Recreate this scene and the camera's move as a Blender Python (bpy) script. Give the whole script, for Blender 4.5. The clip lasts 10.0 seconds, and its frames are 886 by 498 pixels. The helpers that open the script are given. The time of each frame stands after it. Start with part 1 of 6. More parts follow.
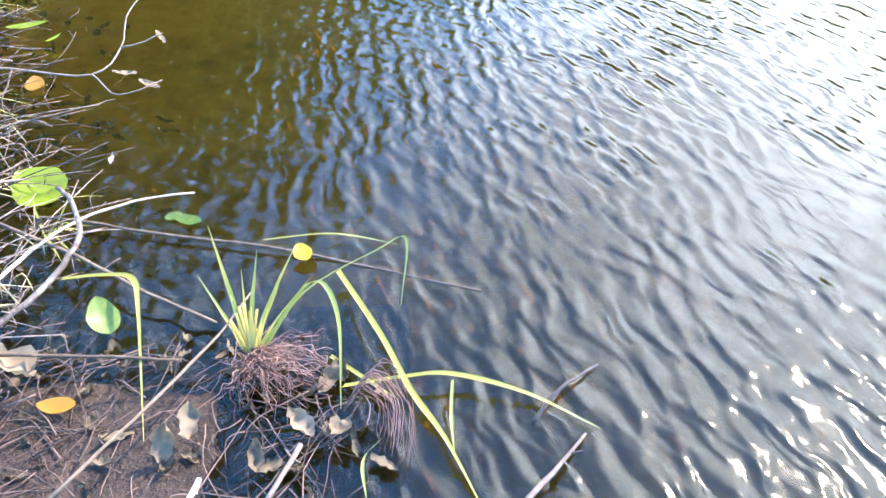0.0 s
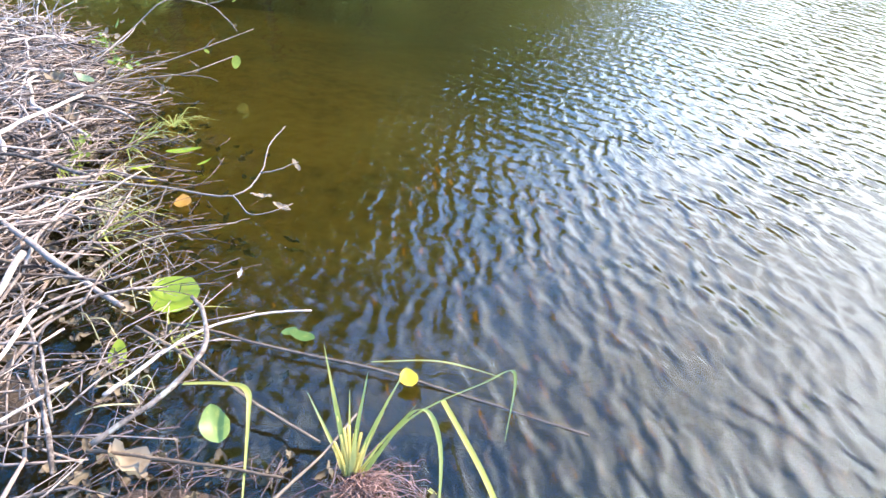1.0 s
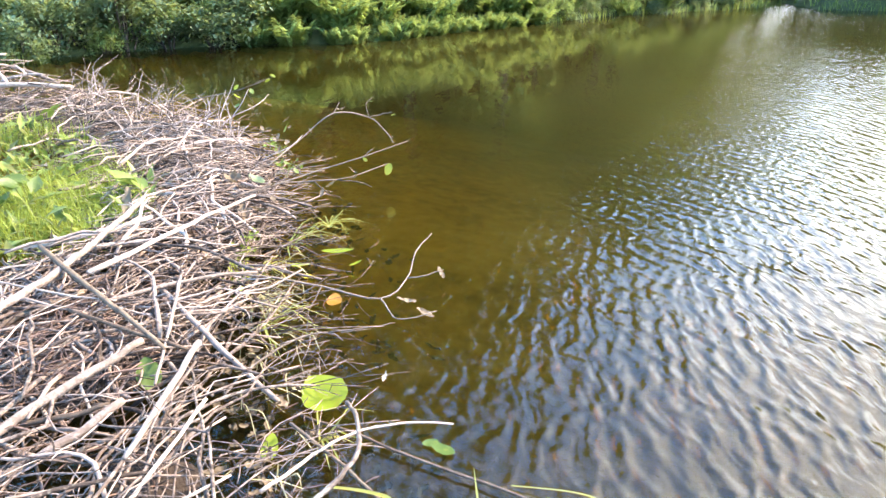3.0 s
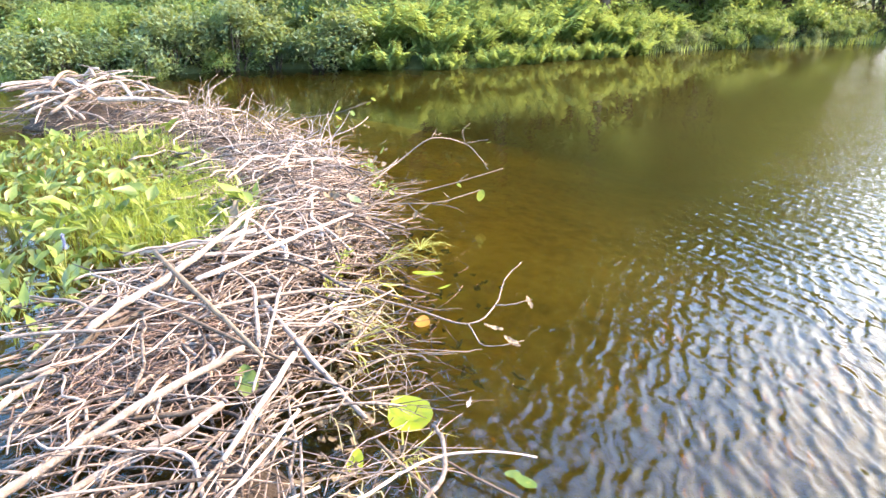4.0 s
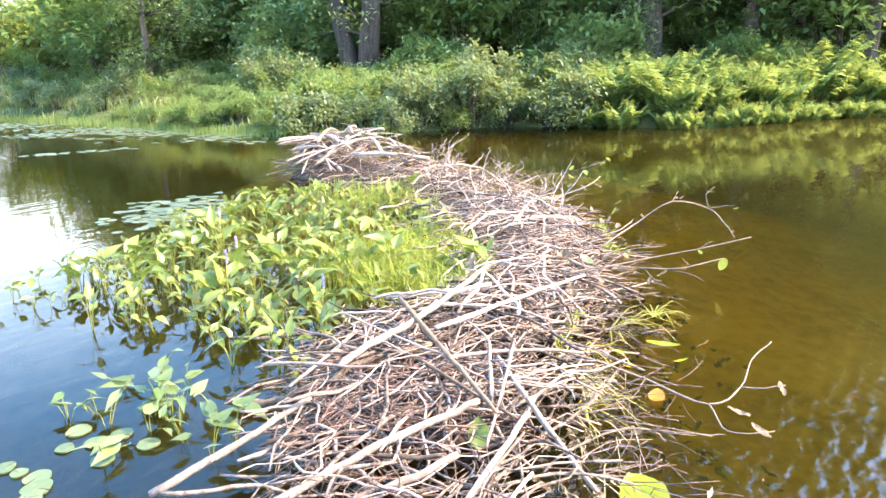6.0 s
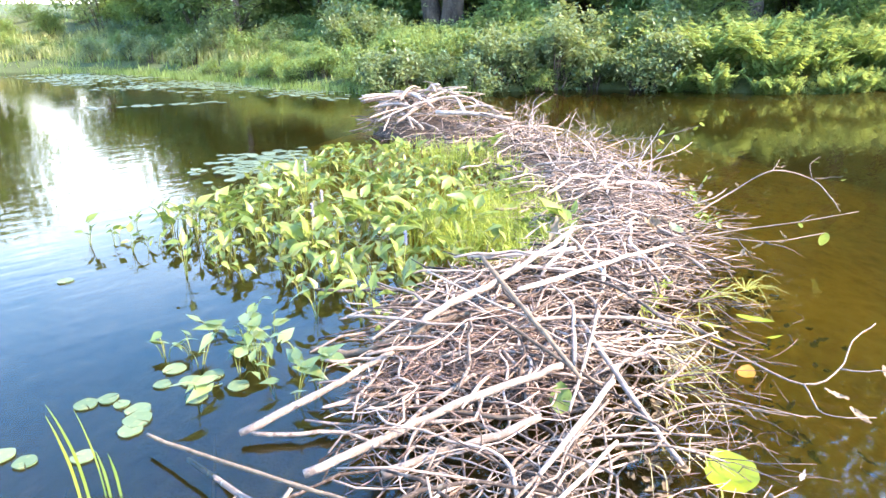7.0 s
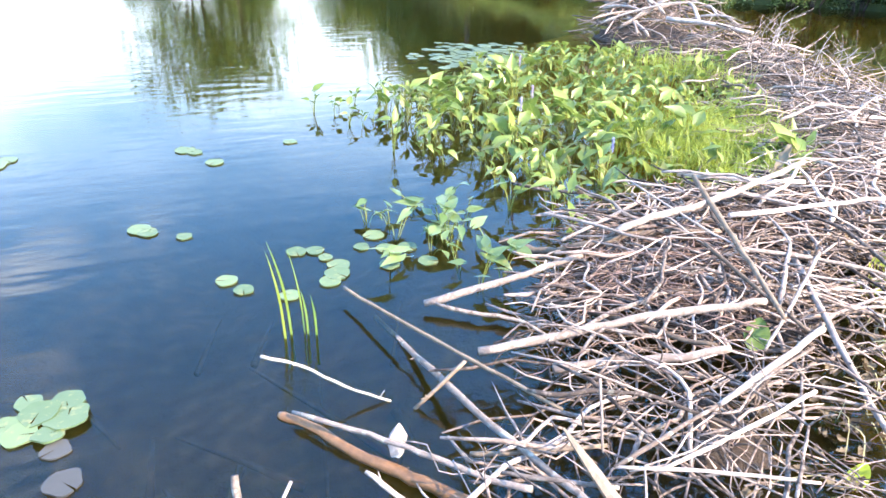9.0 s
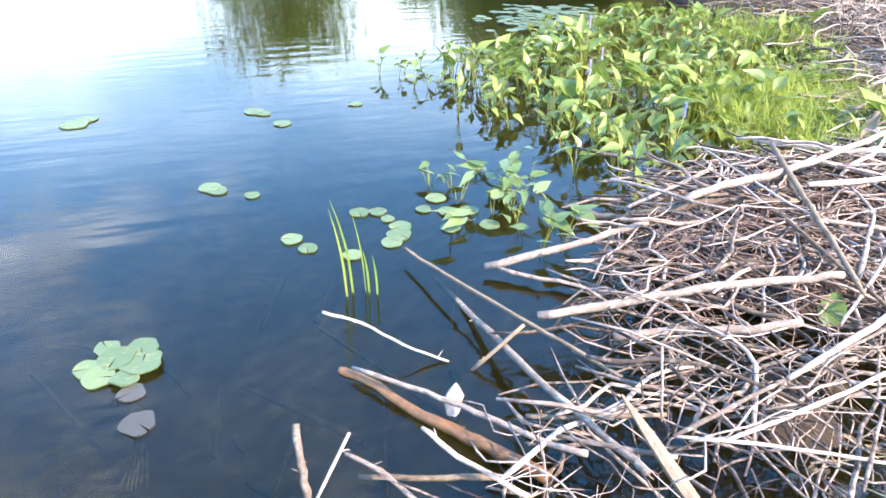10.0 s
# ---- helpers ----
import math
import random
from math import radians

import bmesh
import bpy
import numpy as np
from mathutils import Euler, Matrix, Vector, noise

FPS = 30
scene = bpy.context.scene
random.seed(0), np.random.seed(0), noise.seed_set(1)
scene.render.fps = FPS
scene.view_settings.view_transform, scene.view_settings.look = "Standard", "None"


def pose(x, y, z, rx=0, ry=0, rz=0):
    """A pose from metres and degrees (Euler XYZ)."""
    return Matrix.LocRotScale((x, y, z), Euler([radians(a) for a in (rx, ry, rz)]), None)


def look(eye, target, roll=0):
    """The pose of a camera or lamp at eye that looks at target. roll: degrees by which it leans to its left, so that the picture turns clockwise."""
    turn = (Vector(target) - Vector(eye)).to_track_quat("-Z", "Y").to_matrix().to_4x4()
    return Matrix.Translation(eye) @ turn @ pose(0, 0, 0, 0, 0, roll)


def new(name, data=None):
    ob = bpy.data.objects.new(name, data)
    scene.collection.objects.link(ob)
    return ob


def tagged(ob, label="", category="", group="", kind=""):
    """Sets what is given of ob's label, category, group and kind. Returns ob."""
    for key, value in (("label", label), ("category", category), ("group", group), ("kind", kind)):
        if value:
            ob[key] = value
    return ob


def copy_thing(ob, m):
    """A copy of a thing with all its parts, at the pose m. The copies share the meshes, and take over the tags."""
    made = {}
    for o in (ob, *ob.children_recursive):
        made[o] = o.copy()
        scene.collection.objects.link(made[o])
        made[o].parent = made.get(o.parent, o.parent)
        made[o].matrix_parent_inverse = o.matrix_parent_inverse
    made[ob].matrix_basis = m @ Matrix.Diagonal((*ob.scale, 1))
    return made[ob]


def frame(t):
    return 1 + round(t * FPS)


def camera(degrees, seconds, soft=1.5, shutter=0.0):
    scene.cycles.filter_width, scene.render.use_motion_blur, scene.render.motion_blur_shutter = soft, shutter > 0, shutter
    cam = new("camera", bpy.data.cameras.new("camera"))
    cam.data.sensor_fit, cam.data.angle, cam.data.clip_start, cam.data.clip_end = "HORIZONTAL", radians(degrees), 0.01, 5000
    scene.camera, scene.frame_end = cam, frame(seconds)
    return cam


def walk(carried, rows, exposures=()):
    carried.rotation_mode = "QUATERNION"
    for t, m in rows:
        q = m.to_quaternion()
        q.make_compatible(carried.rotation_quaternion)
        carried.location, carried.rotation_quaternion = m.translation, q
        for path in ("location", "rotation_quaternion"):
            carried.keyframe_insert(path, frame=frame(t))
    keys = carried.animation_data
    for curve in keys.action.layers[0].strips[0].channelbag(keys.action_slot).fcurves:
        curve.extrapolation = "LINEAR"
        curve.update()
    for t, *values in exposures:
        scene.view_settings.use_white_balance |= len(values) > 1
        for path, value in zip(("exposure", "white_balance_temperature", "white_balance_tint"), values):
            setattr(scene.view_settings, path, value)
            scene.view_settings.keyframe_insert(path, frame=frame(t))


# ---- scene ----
EXPOSURE = 2.16
cam = camera(66.35, 10.0)
# seconds, eye x y z, yaw, pitch, roll
ROWS = [
    (0.0, 0.000, 0.000, 1.500, -4.96, -42.02, 1.61),
    (0.5, -0.017, 0.003, 1.509, 1.49, -34.15, -0.33),
    (1.0, -0.042, 0.002, 1.511, 5.41, -31.23, -0.37),
    (1.5, -0.064, -0.007, 1.540, 8.57, -26.79, 0.39),
    (2.0, -0.098, -0.026, 1.560, 12.35, -23.60, -0.49),
    (2.2, -0.110, -0.030, 1.561, 13.94, -23.65, -0.51),
    (3.3, -0.177, -0.020, 1.609, 17.83, -21.92, -0.37),
    (3.5, -0.183, -0.049, 1.607, 19.75, -20.00, 0.69),
    (4.0, -0.204, -0.056, 1.625, 23.63, -20.83, -0.01),
    (4.5, -0.236, -0.057, 1.632, 29.14, -18.52, -1.43),
    (5.0, -0.276, -0.064, 1.634, 35.17, -17.29, -1.89),
    (5.2, -0.282, -0.061, 1.634, 37.34, -16.36, -1.88),
    (6.3, -0.336, -0.121, 1.655, 44.49, -16.84, -1.34),
    (6.5, -0.356, -0.124, 1.646, 46.27, -17.60, -1.14),
    (7.0, -0.375, -0.133, 1.633, 48.87, -19.03, -1.08),
    (7.5, -0.398, -0.136, 1.609, 53.13, -20.49, -0.62),
    (8.0, -0.395, -0.124, 1.595, 52.34, -20.22, 0.17),
    (8.5, -0.416, -0.146, 1.566, 54.97, -22.22, 1.95),
    (9.0, -0.405, -0.159, 1.560, 65.91, -26.75, 1.67),
    (9.5, -0.405, -0.157, 1.554, 69.65, -28.01, 0.32),
    (10.0, -0.403, -0.156, 1.539, 71.78, -29.60, 0.42),
]
walk(cam, [(t, pose(x, y, z, 90 + pitch, 0, yaw) @ pose(0, 0, 0, 0, 0, roll)) for t, x, y, z, yaw, pitch, roll in ROWS],
     exposures=[(0.0, EXPOSURE - 0.34, 6250, 12), (1.0, EXPOSURE - 0.46, 6500, 12), (2.2, EXPOSURE - 0.44, 7150, 13), (3.5, EXPOSURE - 0.18, 7800, 15), (5.0, EXPOSURE + 0.08, 8450, 19), (6.5, EXPOSURE + 0.10, 7700, 17),
                (7.5, EXPOSURE + 0.05, 7250, 18), (9.0, EXPOSURE - 0.17, 6950, 15), (10.0, EXPOSURE - 0.27, 6950, 14)])

# ---- light ----
SUN_AZ, SUN_EL = radians(56), radians(45)          # clockwise from +y, above the horizon
world = bpy.data.worlds.new("sky")
scene.world = world
world.use_nodes = True
wn = world.node_tree
wn.nodes.clear()
sky = wn.nodes.new("ShaderNodeTexSky")
sky.sky_type, sky.sun_disc = "NISHITA", False
sky.sun_elevation, sky.sun_rotation = SUN_EL, SUN_AZ
sky.air_density, sky.dust_density, sky.ozone_density = 1.3, 0.5, 4.0
geo = wn.nodes.new("ShaderNodeTexCoord")
cmap = wn.nodes.new("ShaderNodeMapping")
cmap.inputs["Scale"].default_value = (1.0, 1.0, 2.6)
cn = wn.nodes.new("ShaderNodeTexNoise")
cn.inputs["Scale"].default_value, cn.inputs["Detail"].default_value, cn.inputs["Roughness"].default_value = 2.3, 7, 0.55
cr = wn.nodes.new("ShaderNodeValToRGB")
cr.color_ramp.elements[0].position, cr.color_ramp.elements[1].position = 0.57, 0.80
cmix = wn.nodes.new("ShaderNodeMixRGB")
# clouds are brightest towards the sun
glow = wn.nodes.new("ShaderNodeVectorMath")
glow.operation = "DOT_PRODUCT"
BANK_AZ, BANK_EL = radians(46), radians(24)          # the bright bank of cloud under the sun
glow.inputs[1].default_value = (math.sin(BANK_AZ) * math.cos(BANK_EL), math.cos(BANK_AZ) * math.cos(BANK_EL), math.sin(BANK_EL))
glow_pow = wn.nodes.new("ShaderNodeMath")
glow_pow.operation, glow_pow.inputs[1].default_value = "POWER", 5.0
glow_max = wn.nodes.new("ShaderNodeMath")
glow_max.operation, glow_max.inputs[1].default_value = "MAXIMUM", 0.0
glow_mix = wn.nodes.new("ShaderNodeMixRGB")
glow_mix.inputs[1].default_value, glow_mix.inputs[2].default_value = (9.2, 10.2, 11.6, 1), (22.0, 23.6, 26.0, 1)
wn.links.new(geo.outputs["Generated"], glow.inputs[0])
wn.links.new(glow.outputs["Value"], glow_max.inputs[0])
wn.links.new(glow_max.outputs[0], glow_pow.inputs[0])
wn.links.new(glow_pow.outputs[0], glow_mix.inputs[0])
puff = wn.nodes.new("ShaderNodeTexNoise")            # thick and thin cloud
puff.inputs["Scale"].default_value, puff.inputs["Detail"].default_value, puff.inputs["Roughness"].default_value = 4.5, 6, 0.6
puff_range = wn.nodes.new("ShaderNodeMapRange")
puff_range.inputs["From Min"].default_value, puff_range.inputs["From Max"].default_value = 0.36, 0.62
puff_range.inputs["To Min"].default_value, puff_range.inputs["To Max"].default_value = 0.50, 1.55
puff_mix = wn.nodes.new("ShaderNodeVectorMath")
puff_mix.operation = "SCALE"
wn.links.new(cmap.outputs["Vector"], puff.inputs["Vector"])
wn.links.new(puff.outputs["Fac"], puff_range.inputs["Value"])
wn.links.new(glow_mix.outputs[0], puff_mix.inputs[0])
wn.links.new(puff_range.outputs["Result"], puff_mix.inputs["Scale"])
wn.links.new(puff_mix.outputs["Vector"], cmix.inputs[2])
bg = wn.nodes.new("ShaderNodeBackground")
bg.inputs["Strength"].default_value = 0.15
wo = wn.nodes.new("ShaderNodeOutputWorld")
wn.links.new(geo.outputs["Generated"], cmap.inputs["Vector"])
wn.links.new(cmap.outputs["Vector"], cn.inputs["Vector"])
wn.links.new(cn.outputs["Fac"], cr.inputs["Fac"])
veil = wn.nodes.new("ShaderNodeMapRange")           # thin bright haze round the sun
veil.interpolation_type = "SMOOTHSTEP"
veil.inputs["From Min"].default_value, veil.inputs["From Max"].default_value, veil.inputs["To Max"].default_value = 0.70, 0.96, 0.92
cover = wn.nodes.new("ShaderNodeMath")
cover.operation = "MAXIMUM"
wn.links.new(glow.outputs["Value"], veil.inputs["Value"])
wn.links.new(veil.outputs["Result"], cover.inputs[1])
sep = wn.nodes.new("ShaderNodeSeparateXYZ")
haze = wn.nodes.new("ShaderNodeMapRange")           # the air whitens towards the horizon
haze.interpolation_type = "SMOOTHSTEP"
haze.inputs["From Min"].default_value, haze.inputs["From Max"].default_value = 0.44, 0.05
haze.inputs["To Min"].default_value, haze.inputs["To Max"].default_value = 0.0, 0.78
both = wn.nodes.new("ShaderNodeMath")
both.operation = "MAXIMUM"
wn.links.new(geo.outputs["Generated"], sep.inputs[0])
wn.links.new(sep.outputs["Z"], haze.inputs["Value"])
wn.links.new(cr.outputs["Color"], both.inputs[0])
wn.links.new(haze.outputs["Result"], both.inputs[1])
wn.links.new(both.outputs[0], cover.inputs[0])
wn.links.new(cover.outputs[0], cmix.inputs[0])
hsv = wn.nodes.new("ShaderNodeHueSaturation")
hsv.inputs["Saturation"].default_value, hsv.inputs["Value"].default_value = 1.34, 2.05
wn.links.new(sky.outputs["Color"], hsv.inputs["Color"])
wn.links.new(hsv.outputs["Color"], cmix.inputs[1])
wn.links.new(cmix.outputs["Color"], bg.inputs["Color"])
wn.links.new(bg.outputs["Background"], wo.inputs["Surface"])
sun = new("sun", bpy.data.lights.new("sun", "SUN"))
sun.data.energy, sun.data.angle, sun.data.color = 4.0, radians(0.6), (1.0, 0.855, 0.68)
sun_dir = Vector((math.sin(SUN_AZ) * math.cos(SUN_EL), math.cos(SUN_AZ) * math.cos(SUN_EL), math.sin(SUN_EL)))
sun.matrix_world = look(sun_dir * 60, (0, 0, 0))


# ---- materials ----
def nodes_of(name):
    m = bpy.data.materials.new(name)
    m.use_nodes = True
    m.node_tree.nodes.clear()
    return m, m.node_tree.nodes, m.node_tree.links


def ramp(n, stops):
    r = n.new("ShaderNodeValToRGB")
    e = r.color_ramp.elements
    while len(e) < len(stops):
        e.new(0.5)
    for k, (p, c) in enumerate(stops):
        e[k].position, e[k].color = p, (*c, 1)
    return r


def noise_node(n, l, coord, scale, detail=4.0, rough=0.55, squash=(1, 1, 1)):
    mp = n.new("ShaderNodeMapping")
    mp.inputs["Scale"].default_value = squash
    t = n.new("ShaderNodeTexNoise")
    t.inputs["Scale"].default_value, t.inputs["Detail"].default_value, t.inputs["Roughness"].default_value = scale, detail, rough
    l.new(coord, mp.inputs["Vector"])
    l.new(mp.outputs["Vector"], t.inputs["Vector"])
    return t


def math_node(n, l, op, a, b=None, c=None):
    m = n.new("ShaderNodeMath")
    m.operation = op
    for k, v in enumerate((a, b, c)):
        if v is None:
            continue
        if isinstance(v, (int, float)):
            m.inputs[k].default_value = v
        else:
            l.new(v, m.inputs[k])
    return m.outputs[0]


def mix_rgb(n, l, mode, f, a, b):
    m = n.new("ShaderNodeMixRGB")
    m.blend_type = mode
    for k, v in ((0, f), (1, a), (2, b)):
        if isinstance(v, (int, float)):
            m.inputs[k].default_value = v
        elif isinstance(v, tuple):
            m.inputs[k].default_value = (*v, 1)
        else:
            l.new(v, m.inputs[k])
    return m.outputs[0]


def variation(n, l, joined):
    """A number from 0 to 1 that differs from piece to piece."""
    if joined:
        return n.new("ShaderNodeNewGeometry").outputs["Random Per Island"]
    return n.new("ShaderNodeObjectInfo").outputs["Random"]


def wood(name, low, high, joined=False, rough=0.85, grain=70.0, stain=(0.10, 0.07, 0.05), lichen=0.0, bump=0.5, squash=(1, 1, 1)):
    m, n, l = nodes_of(name)
    co = n.new("ShaderNodeTexCoord").outputs["Object"]
    g = noise_node(n, l, co, grain, 5, 0.65, squash)
    big = noise_node(n, l, co, 7.0, 3, 0.6)
    v = variation(n, l, joined)
    mid = noise_node(n, l, co, grain * 0.3, 3, 0.6, squash)
    f = math_node(n, l, "ADD", math_node(n, l, "MULTIPLY", g.outputs["Fac"], 1.2), math_node(n, l, "MULTIPLY", v, 0.9))
    f = math_node(n, l, "ADD", f, math_node(n, l, "MULTIPLY", mid.outputs["Fac"], 1.2))
    f = math_node(n, l, "SUBTRACT", f, 1.27)
    f.node.use_clamp = True
    col = mix_rgb(n, l, "MIX", f, low, high)
    st = ramp(n, [(0.56, (0, 0, 0)), (0.74, (1, 1, 1))])
    l.new(big.outputs["Fac"], st.inputs["Fac"])
    col = mix_rgb(n, l, "MIX", math_node(n, l, "MULTIPLY", st.outputs["Color"], 0.55), col, stain)
    if lichen:
        sp = noise_node(n, l, co, 26, 2, 0.5)
        sr = ramp(n, [(0.60, (0, 0, 0)), (0.66, (1, 1, 1))])
        l.new(sp.outputs["Fac"], sr.inputs["Fac"])
        col = mix_rgb(n, l, "MIX", math_node(n, l, "MULTIPLY", sr.outputs["Color"], lichen), col, (0.45, 0.46, 0.38))
    b = n.new("ShaderNodeBsdfPrincipled")
    l.new(col, b.inputs["Base Color"])
    b.inputs["Roughness"].default_value = rough
    bp = n.new("ShaderNodeBump")
    bp.inputs["Strength"].default_value, bp.inputs["Distance"].default_value = min(1.0, bump * 1.6), 0.005 if bump < 1 else 0.06
    l.new(g.outputs["Fac"], bp.inputs["Height"])
    l.new(bp.outputs["Normal"], b.inputs["Normal"])
    o = n.new("ShaderNodeOutputMaterial")
    l.new(b.outputs["BSDF"], o.inputs["Surface"])
    return m


def leaf_mat(name, low, high, joined=True, thin=0.35, rough=0.45, spots=0.0, spot_colour=(0.25, 0.16, 0.05), glow=(0.50, 0.60, 0.14), size=20.0):
    """A leaf: gloss on its skin, and light coming through from behind."""
    m, n, l = nodes_of(name)
    co = n.new("ShaderNodeTexCoord").outputs["Object"]
    g = noise_node(n, l, co, size, 4, 0.6)
    v = variation(n, l, joined)
    f = math_node(n, l, "ADD", math_node(n, l, "MULTIPLY", g.outputs["Fac"], 0.5), math_node(n, l, "MULTIPLY", v, 0.75))
    f = math_node(n, l, "SUBTRACT", f, 0.12)
    col = mix_rgb(n, l, "MIX", f, low, high)
    if joined:                                       # one plant differs from the next
        own = n.new("ShaderNodeObjectInfo").outputs["Random"]
        col = mix_rgb(n, l, "MULTIPLY", 1.0, col, mix_rgb(n, l, "MIX", own, (0.66, 0.82, 0.86), (1.16, 1.06, 0.88)))
    if spots:
        s = noise_node(n, l, co, size * 1.7, 3, 0.6)
        sr = ramp(n, [(0.58, (0, 0, 0)), (0.68, (1, 1, 1))])
        l.new(s.outputs["Fac"], sr.inputs["Fac"])
        col = mix_rgb(n, l, "MIX", math_node(n, l, "MULTIPLY", sr.outputs["Color"], spots), col, spot_colour)
    b = n.new("ShaderNodeBsdfPrincipled")
    l.new(col, b.inputs["Base Color"])
    b.inputs["Roughness"].default_value = rough
    bp = n.new("ShaderNodeBump")
    bp.inputs["Strength"].default_value, bp.inputs["Distance"].default_value = 0.3, 0.003
    l.new(g.outputs["Fac"], bp.inputs["Height"])
    l.new(bp.outputs["Normal"], b.inputs["Normal"])
    t = n.new("ShaderNodeBsdfTranslucent")
    l.new(mix_rgb(n, l, "MIX", 0.5, col, glow), t.inputs["Color"])
    mx = n.new("ShaderNodeMixShader")
    mx.inputs["Fac"].default_value = thin
    l.new(b.outputs["BSDF"], mx.inputs[1])
    l.new(t.outputs["BSDF"], mx.inputs[2])
    o = n.new("ShaderNodeOutputMaterial")
    l.new(mx.outputs["Shader"], o.inputs["Surface"])
    return m


def water_mat():
    m, n, l = nodes_of("pond_water")
    co = n.new("ShaderNodeTexCoord").outputs["Object"]
    xyz = n.new("ShaderNodeSeparateXYZ")
    l.new(co, xyz.inputs["Vector"])
    x, y = xyz.outputs["X"], xyz.outputs["Y"]
    # wind reaches the open side; the lee of the dam and of the far bank stays smooth
    patch = noise_node(n, l, co, 0.5, 2, 0.5)
    edge = math_node(n, l, "MULTIPLY", math_node(n, l, "MAXIMUM", math_node(n, l, "SUBTRACT", y, 3.2), 0.0), -0.16)
    d = math_node(n, l, "ADD", math_node(n, l, "ADD", x, 1.85), edge)
    d = math_node(n, l, "ADD", d, math_node(n, l, "MULTIPLY", math_node(n, l, "SUBTRACT", patch.outputs["Fac"], 0.5), 1.6))
    mr = n.new("ShaderNodeMapRange")
    mr.interpolation_type = "SMOOTHSTEP"
    mr.inputs["From Min"].default_value, mr.inputs["From Max"].default_value = -1.3, 2.7
    l.new(d, mr.inputs["Value"])
    far = n.new("ShaderNodeMapRange")
    far.inputs["From Min"].default_value, far.inputs["From Max"].default_value = 5.0, 18.0
    far.inputs["To Min"].default_value, far.inputs["To Max"].default_value = 1.0, 0.40
    l.new(y, far.inputs["Value"])
    windy = math_node(n, l, "MULTIPLY", mr.outputs["Result"], far.outputs["Result"])
    # two crossing trains of wavelets
    trains = []
    for turn, across, crest in ((4, 3.2, 6.5), (36, 2.7, 6.5), (20, 6.0, 9.0)):
        rot = n.new("ShaderNodeMapping")
        rot.vector_type = "TEXTURE"
        rot.inputs["Rotation"].default_value = (0, 0, radians(turn))
        l.new(co, rot.inputs["Vector"])
        a = n.new("ShaderNodeTexWave")
        a.wave_type, a.bands_direction, a.wave_profile = "BANDS", "X", "SIN"
        a.inputs["Scale"].default_value, a.inputs["Distortion"].default_value = across, crest
        a.inputs["Detail"].default_value, a.inputs["Detail Scale"].default_value, a.inputs["Detail Roughness"].default_value = 2.0, 1.1, 0.55
        l.new(rot.outputs["Vector"], a.inputs["Vector"])
        gust = noise_node(n, l, rot.outputs["Vector"], 1.0, 1.0, 0.5, (3.5, 2.0, 1))
        trains.append(math_node(n, l, "MULTIPLY", math_node(n, l, "POWER", a.outputs["Fac"], 1.25), gust.outputs["Fac"]))
    b2 = noise_node(n, l, rot.outputs["Vector"], 1.0, 2.0, 0.5, (26, 9, 1))
    c2 = noise_node(n, l, rot.outputs["Vector"], 1.0, 1.0, 0.5, (2.6, 1.3, 1))
    h = math_node(n, l, "ADD", math_node(n, l, "MULTIPLY", math_node(n, l, "ADD", math_node(n, l, "ADD", trains[0], trains[1]), math_node(n, l, "MULTIPLY", trains[2], 0.34)), WAVE_A), math_node(n, l, "MULTIPLY", b2.outputs["Fac"], WAVE_B))
    h = math_node(n, l, "ADD", h, math_node(n, l, "MULTIPLY", c2.outputs["Fac"], WAVE_C))
    # a faint swell lies over the smooth water too
    calm = noise_node(n, l, co, 1.0, 1.5, 0.45, (8.0, 1.9, 1))
    h = math_node(n, l, "ADD", math_node(n, l, "MULTIPLY", h, windy), math_node(n, l, "MULTIPLY", calm.outputs["Fac"], WAVE_CALM))
    bp = n.new("ShaderNodeBump")
    bp.inputs["Strength"].default_value, bp.inputs["Distance"].default_value = 1.0, 1.0
    l.new(h, bp.inputs["Height"])
    gl = n.new("ShaderNodeBsdfGlossy")
    # ripples too fine to see blur the reflection where the wind blows
    l.new(math_node(n, l, "ADD", math_node(n, l, "MULTIPLY", windy, 0.065), 0.02), gl.inputs["Roughness"])
    l.new(bp.outputs["Normal"], gl.inputs["Normal"])
    tr = n.new("ShaderNodeBsdfTransparent")
    tr.inputs["Color"].default_value = (0.94, 0.73, 0.30, 1)
    mk = n.new("ShaderNodeBsdfDiffuse")
    mk.inputs["Color"].default_value = (0.041, 0.037, 0.010, 1)
    body = n.new("ShaderNodeMixShader")
    depth = n.new("ShaderNodeMapRange")              # the deep open side is cloudier than the shallows
    depth.interpolation_type = "SMOOTHSTEP"
    depth.inputs["From Min"].default_value, depth.inputs["From Max"].default_value = 0.5, 8.0
    depth.inputs["To Min"].default_value, depth.inputs["To Max"].default_value = MURK, 0.72
    l.new(math_node(n, l, "ADD", x, math_node(n, l, "MULTIPLY", y, 0.8)), depth.inputs["Value"])
    l.new(depth.outputs["Result"], body.inputs["Fac"])
    l.new(tr.outputs["BSDF"], body.inputs[1])
    l.new(mk.outputs["BSDF"], body.inputs[2])
    fr = n.new("ShaderNodeFresnel")
    fr.inputs["IOR"].default_value = 1.5
    soft = n.new("ShaderNodeBump")
    soft.inputs["Strength"].default_value, soft.inputs["Distance"].default_value = 0.26, 1.0
    l.new(h, soft.inputs["Height"])
    l.new(soft.outputs["Normal"], fr.inputs["Normal"])
    mx = n.new("ShaderNodeMixShader")
    l.new(fr.outputs["Fac"], mx.inputs["Fac"])
    l.new(body.outputs["Shader"], mx.inputs[1])
    l.new(gl.outputs["BSDF"], mx.inputs[2])
    o = n.new("ShaderNodeOutputMaterial")
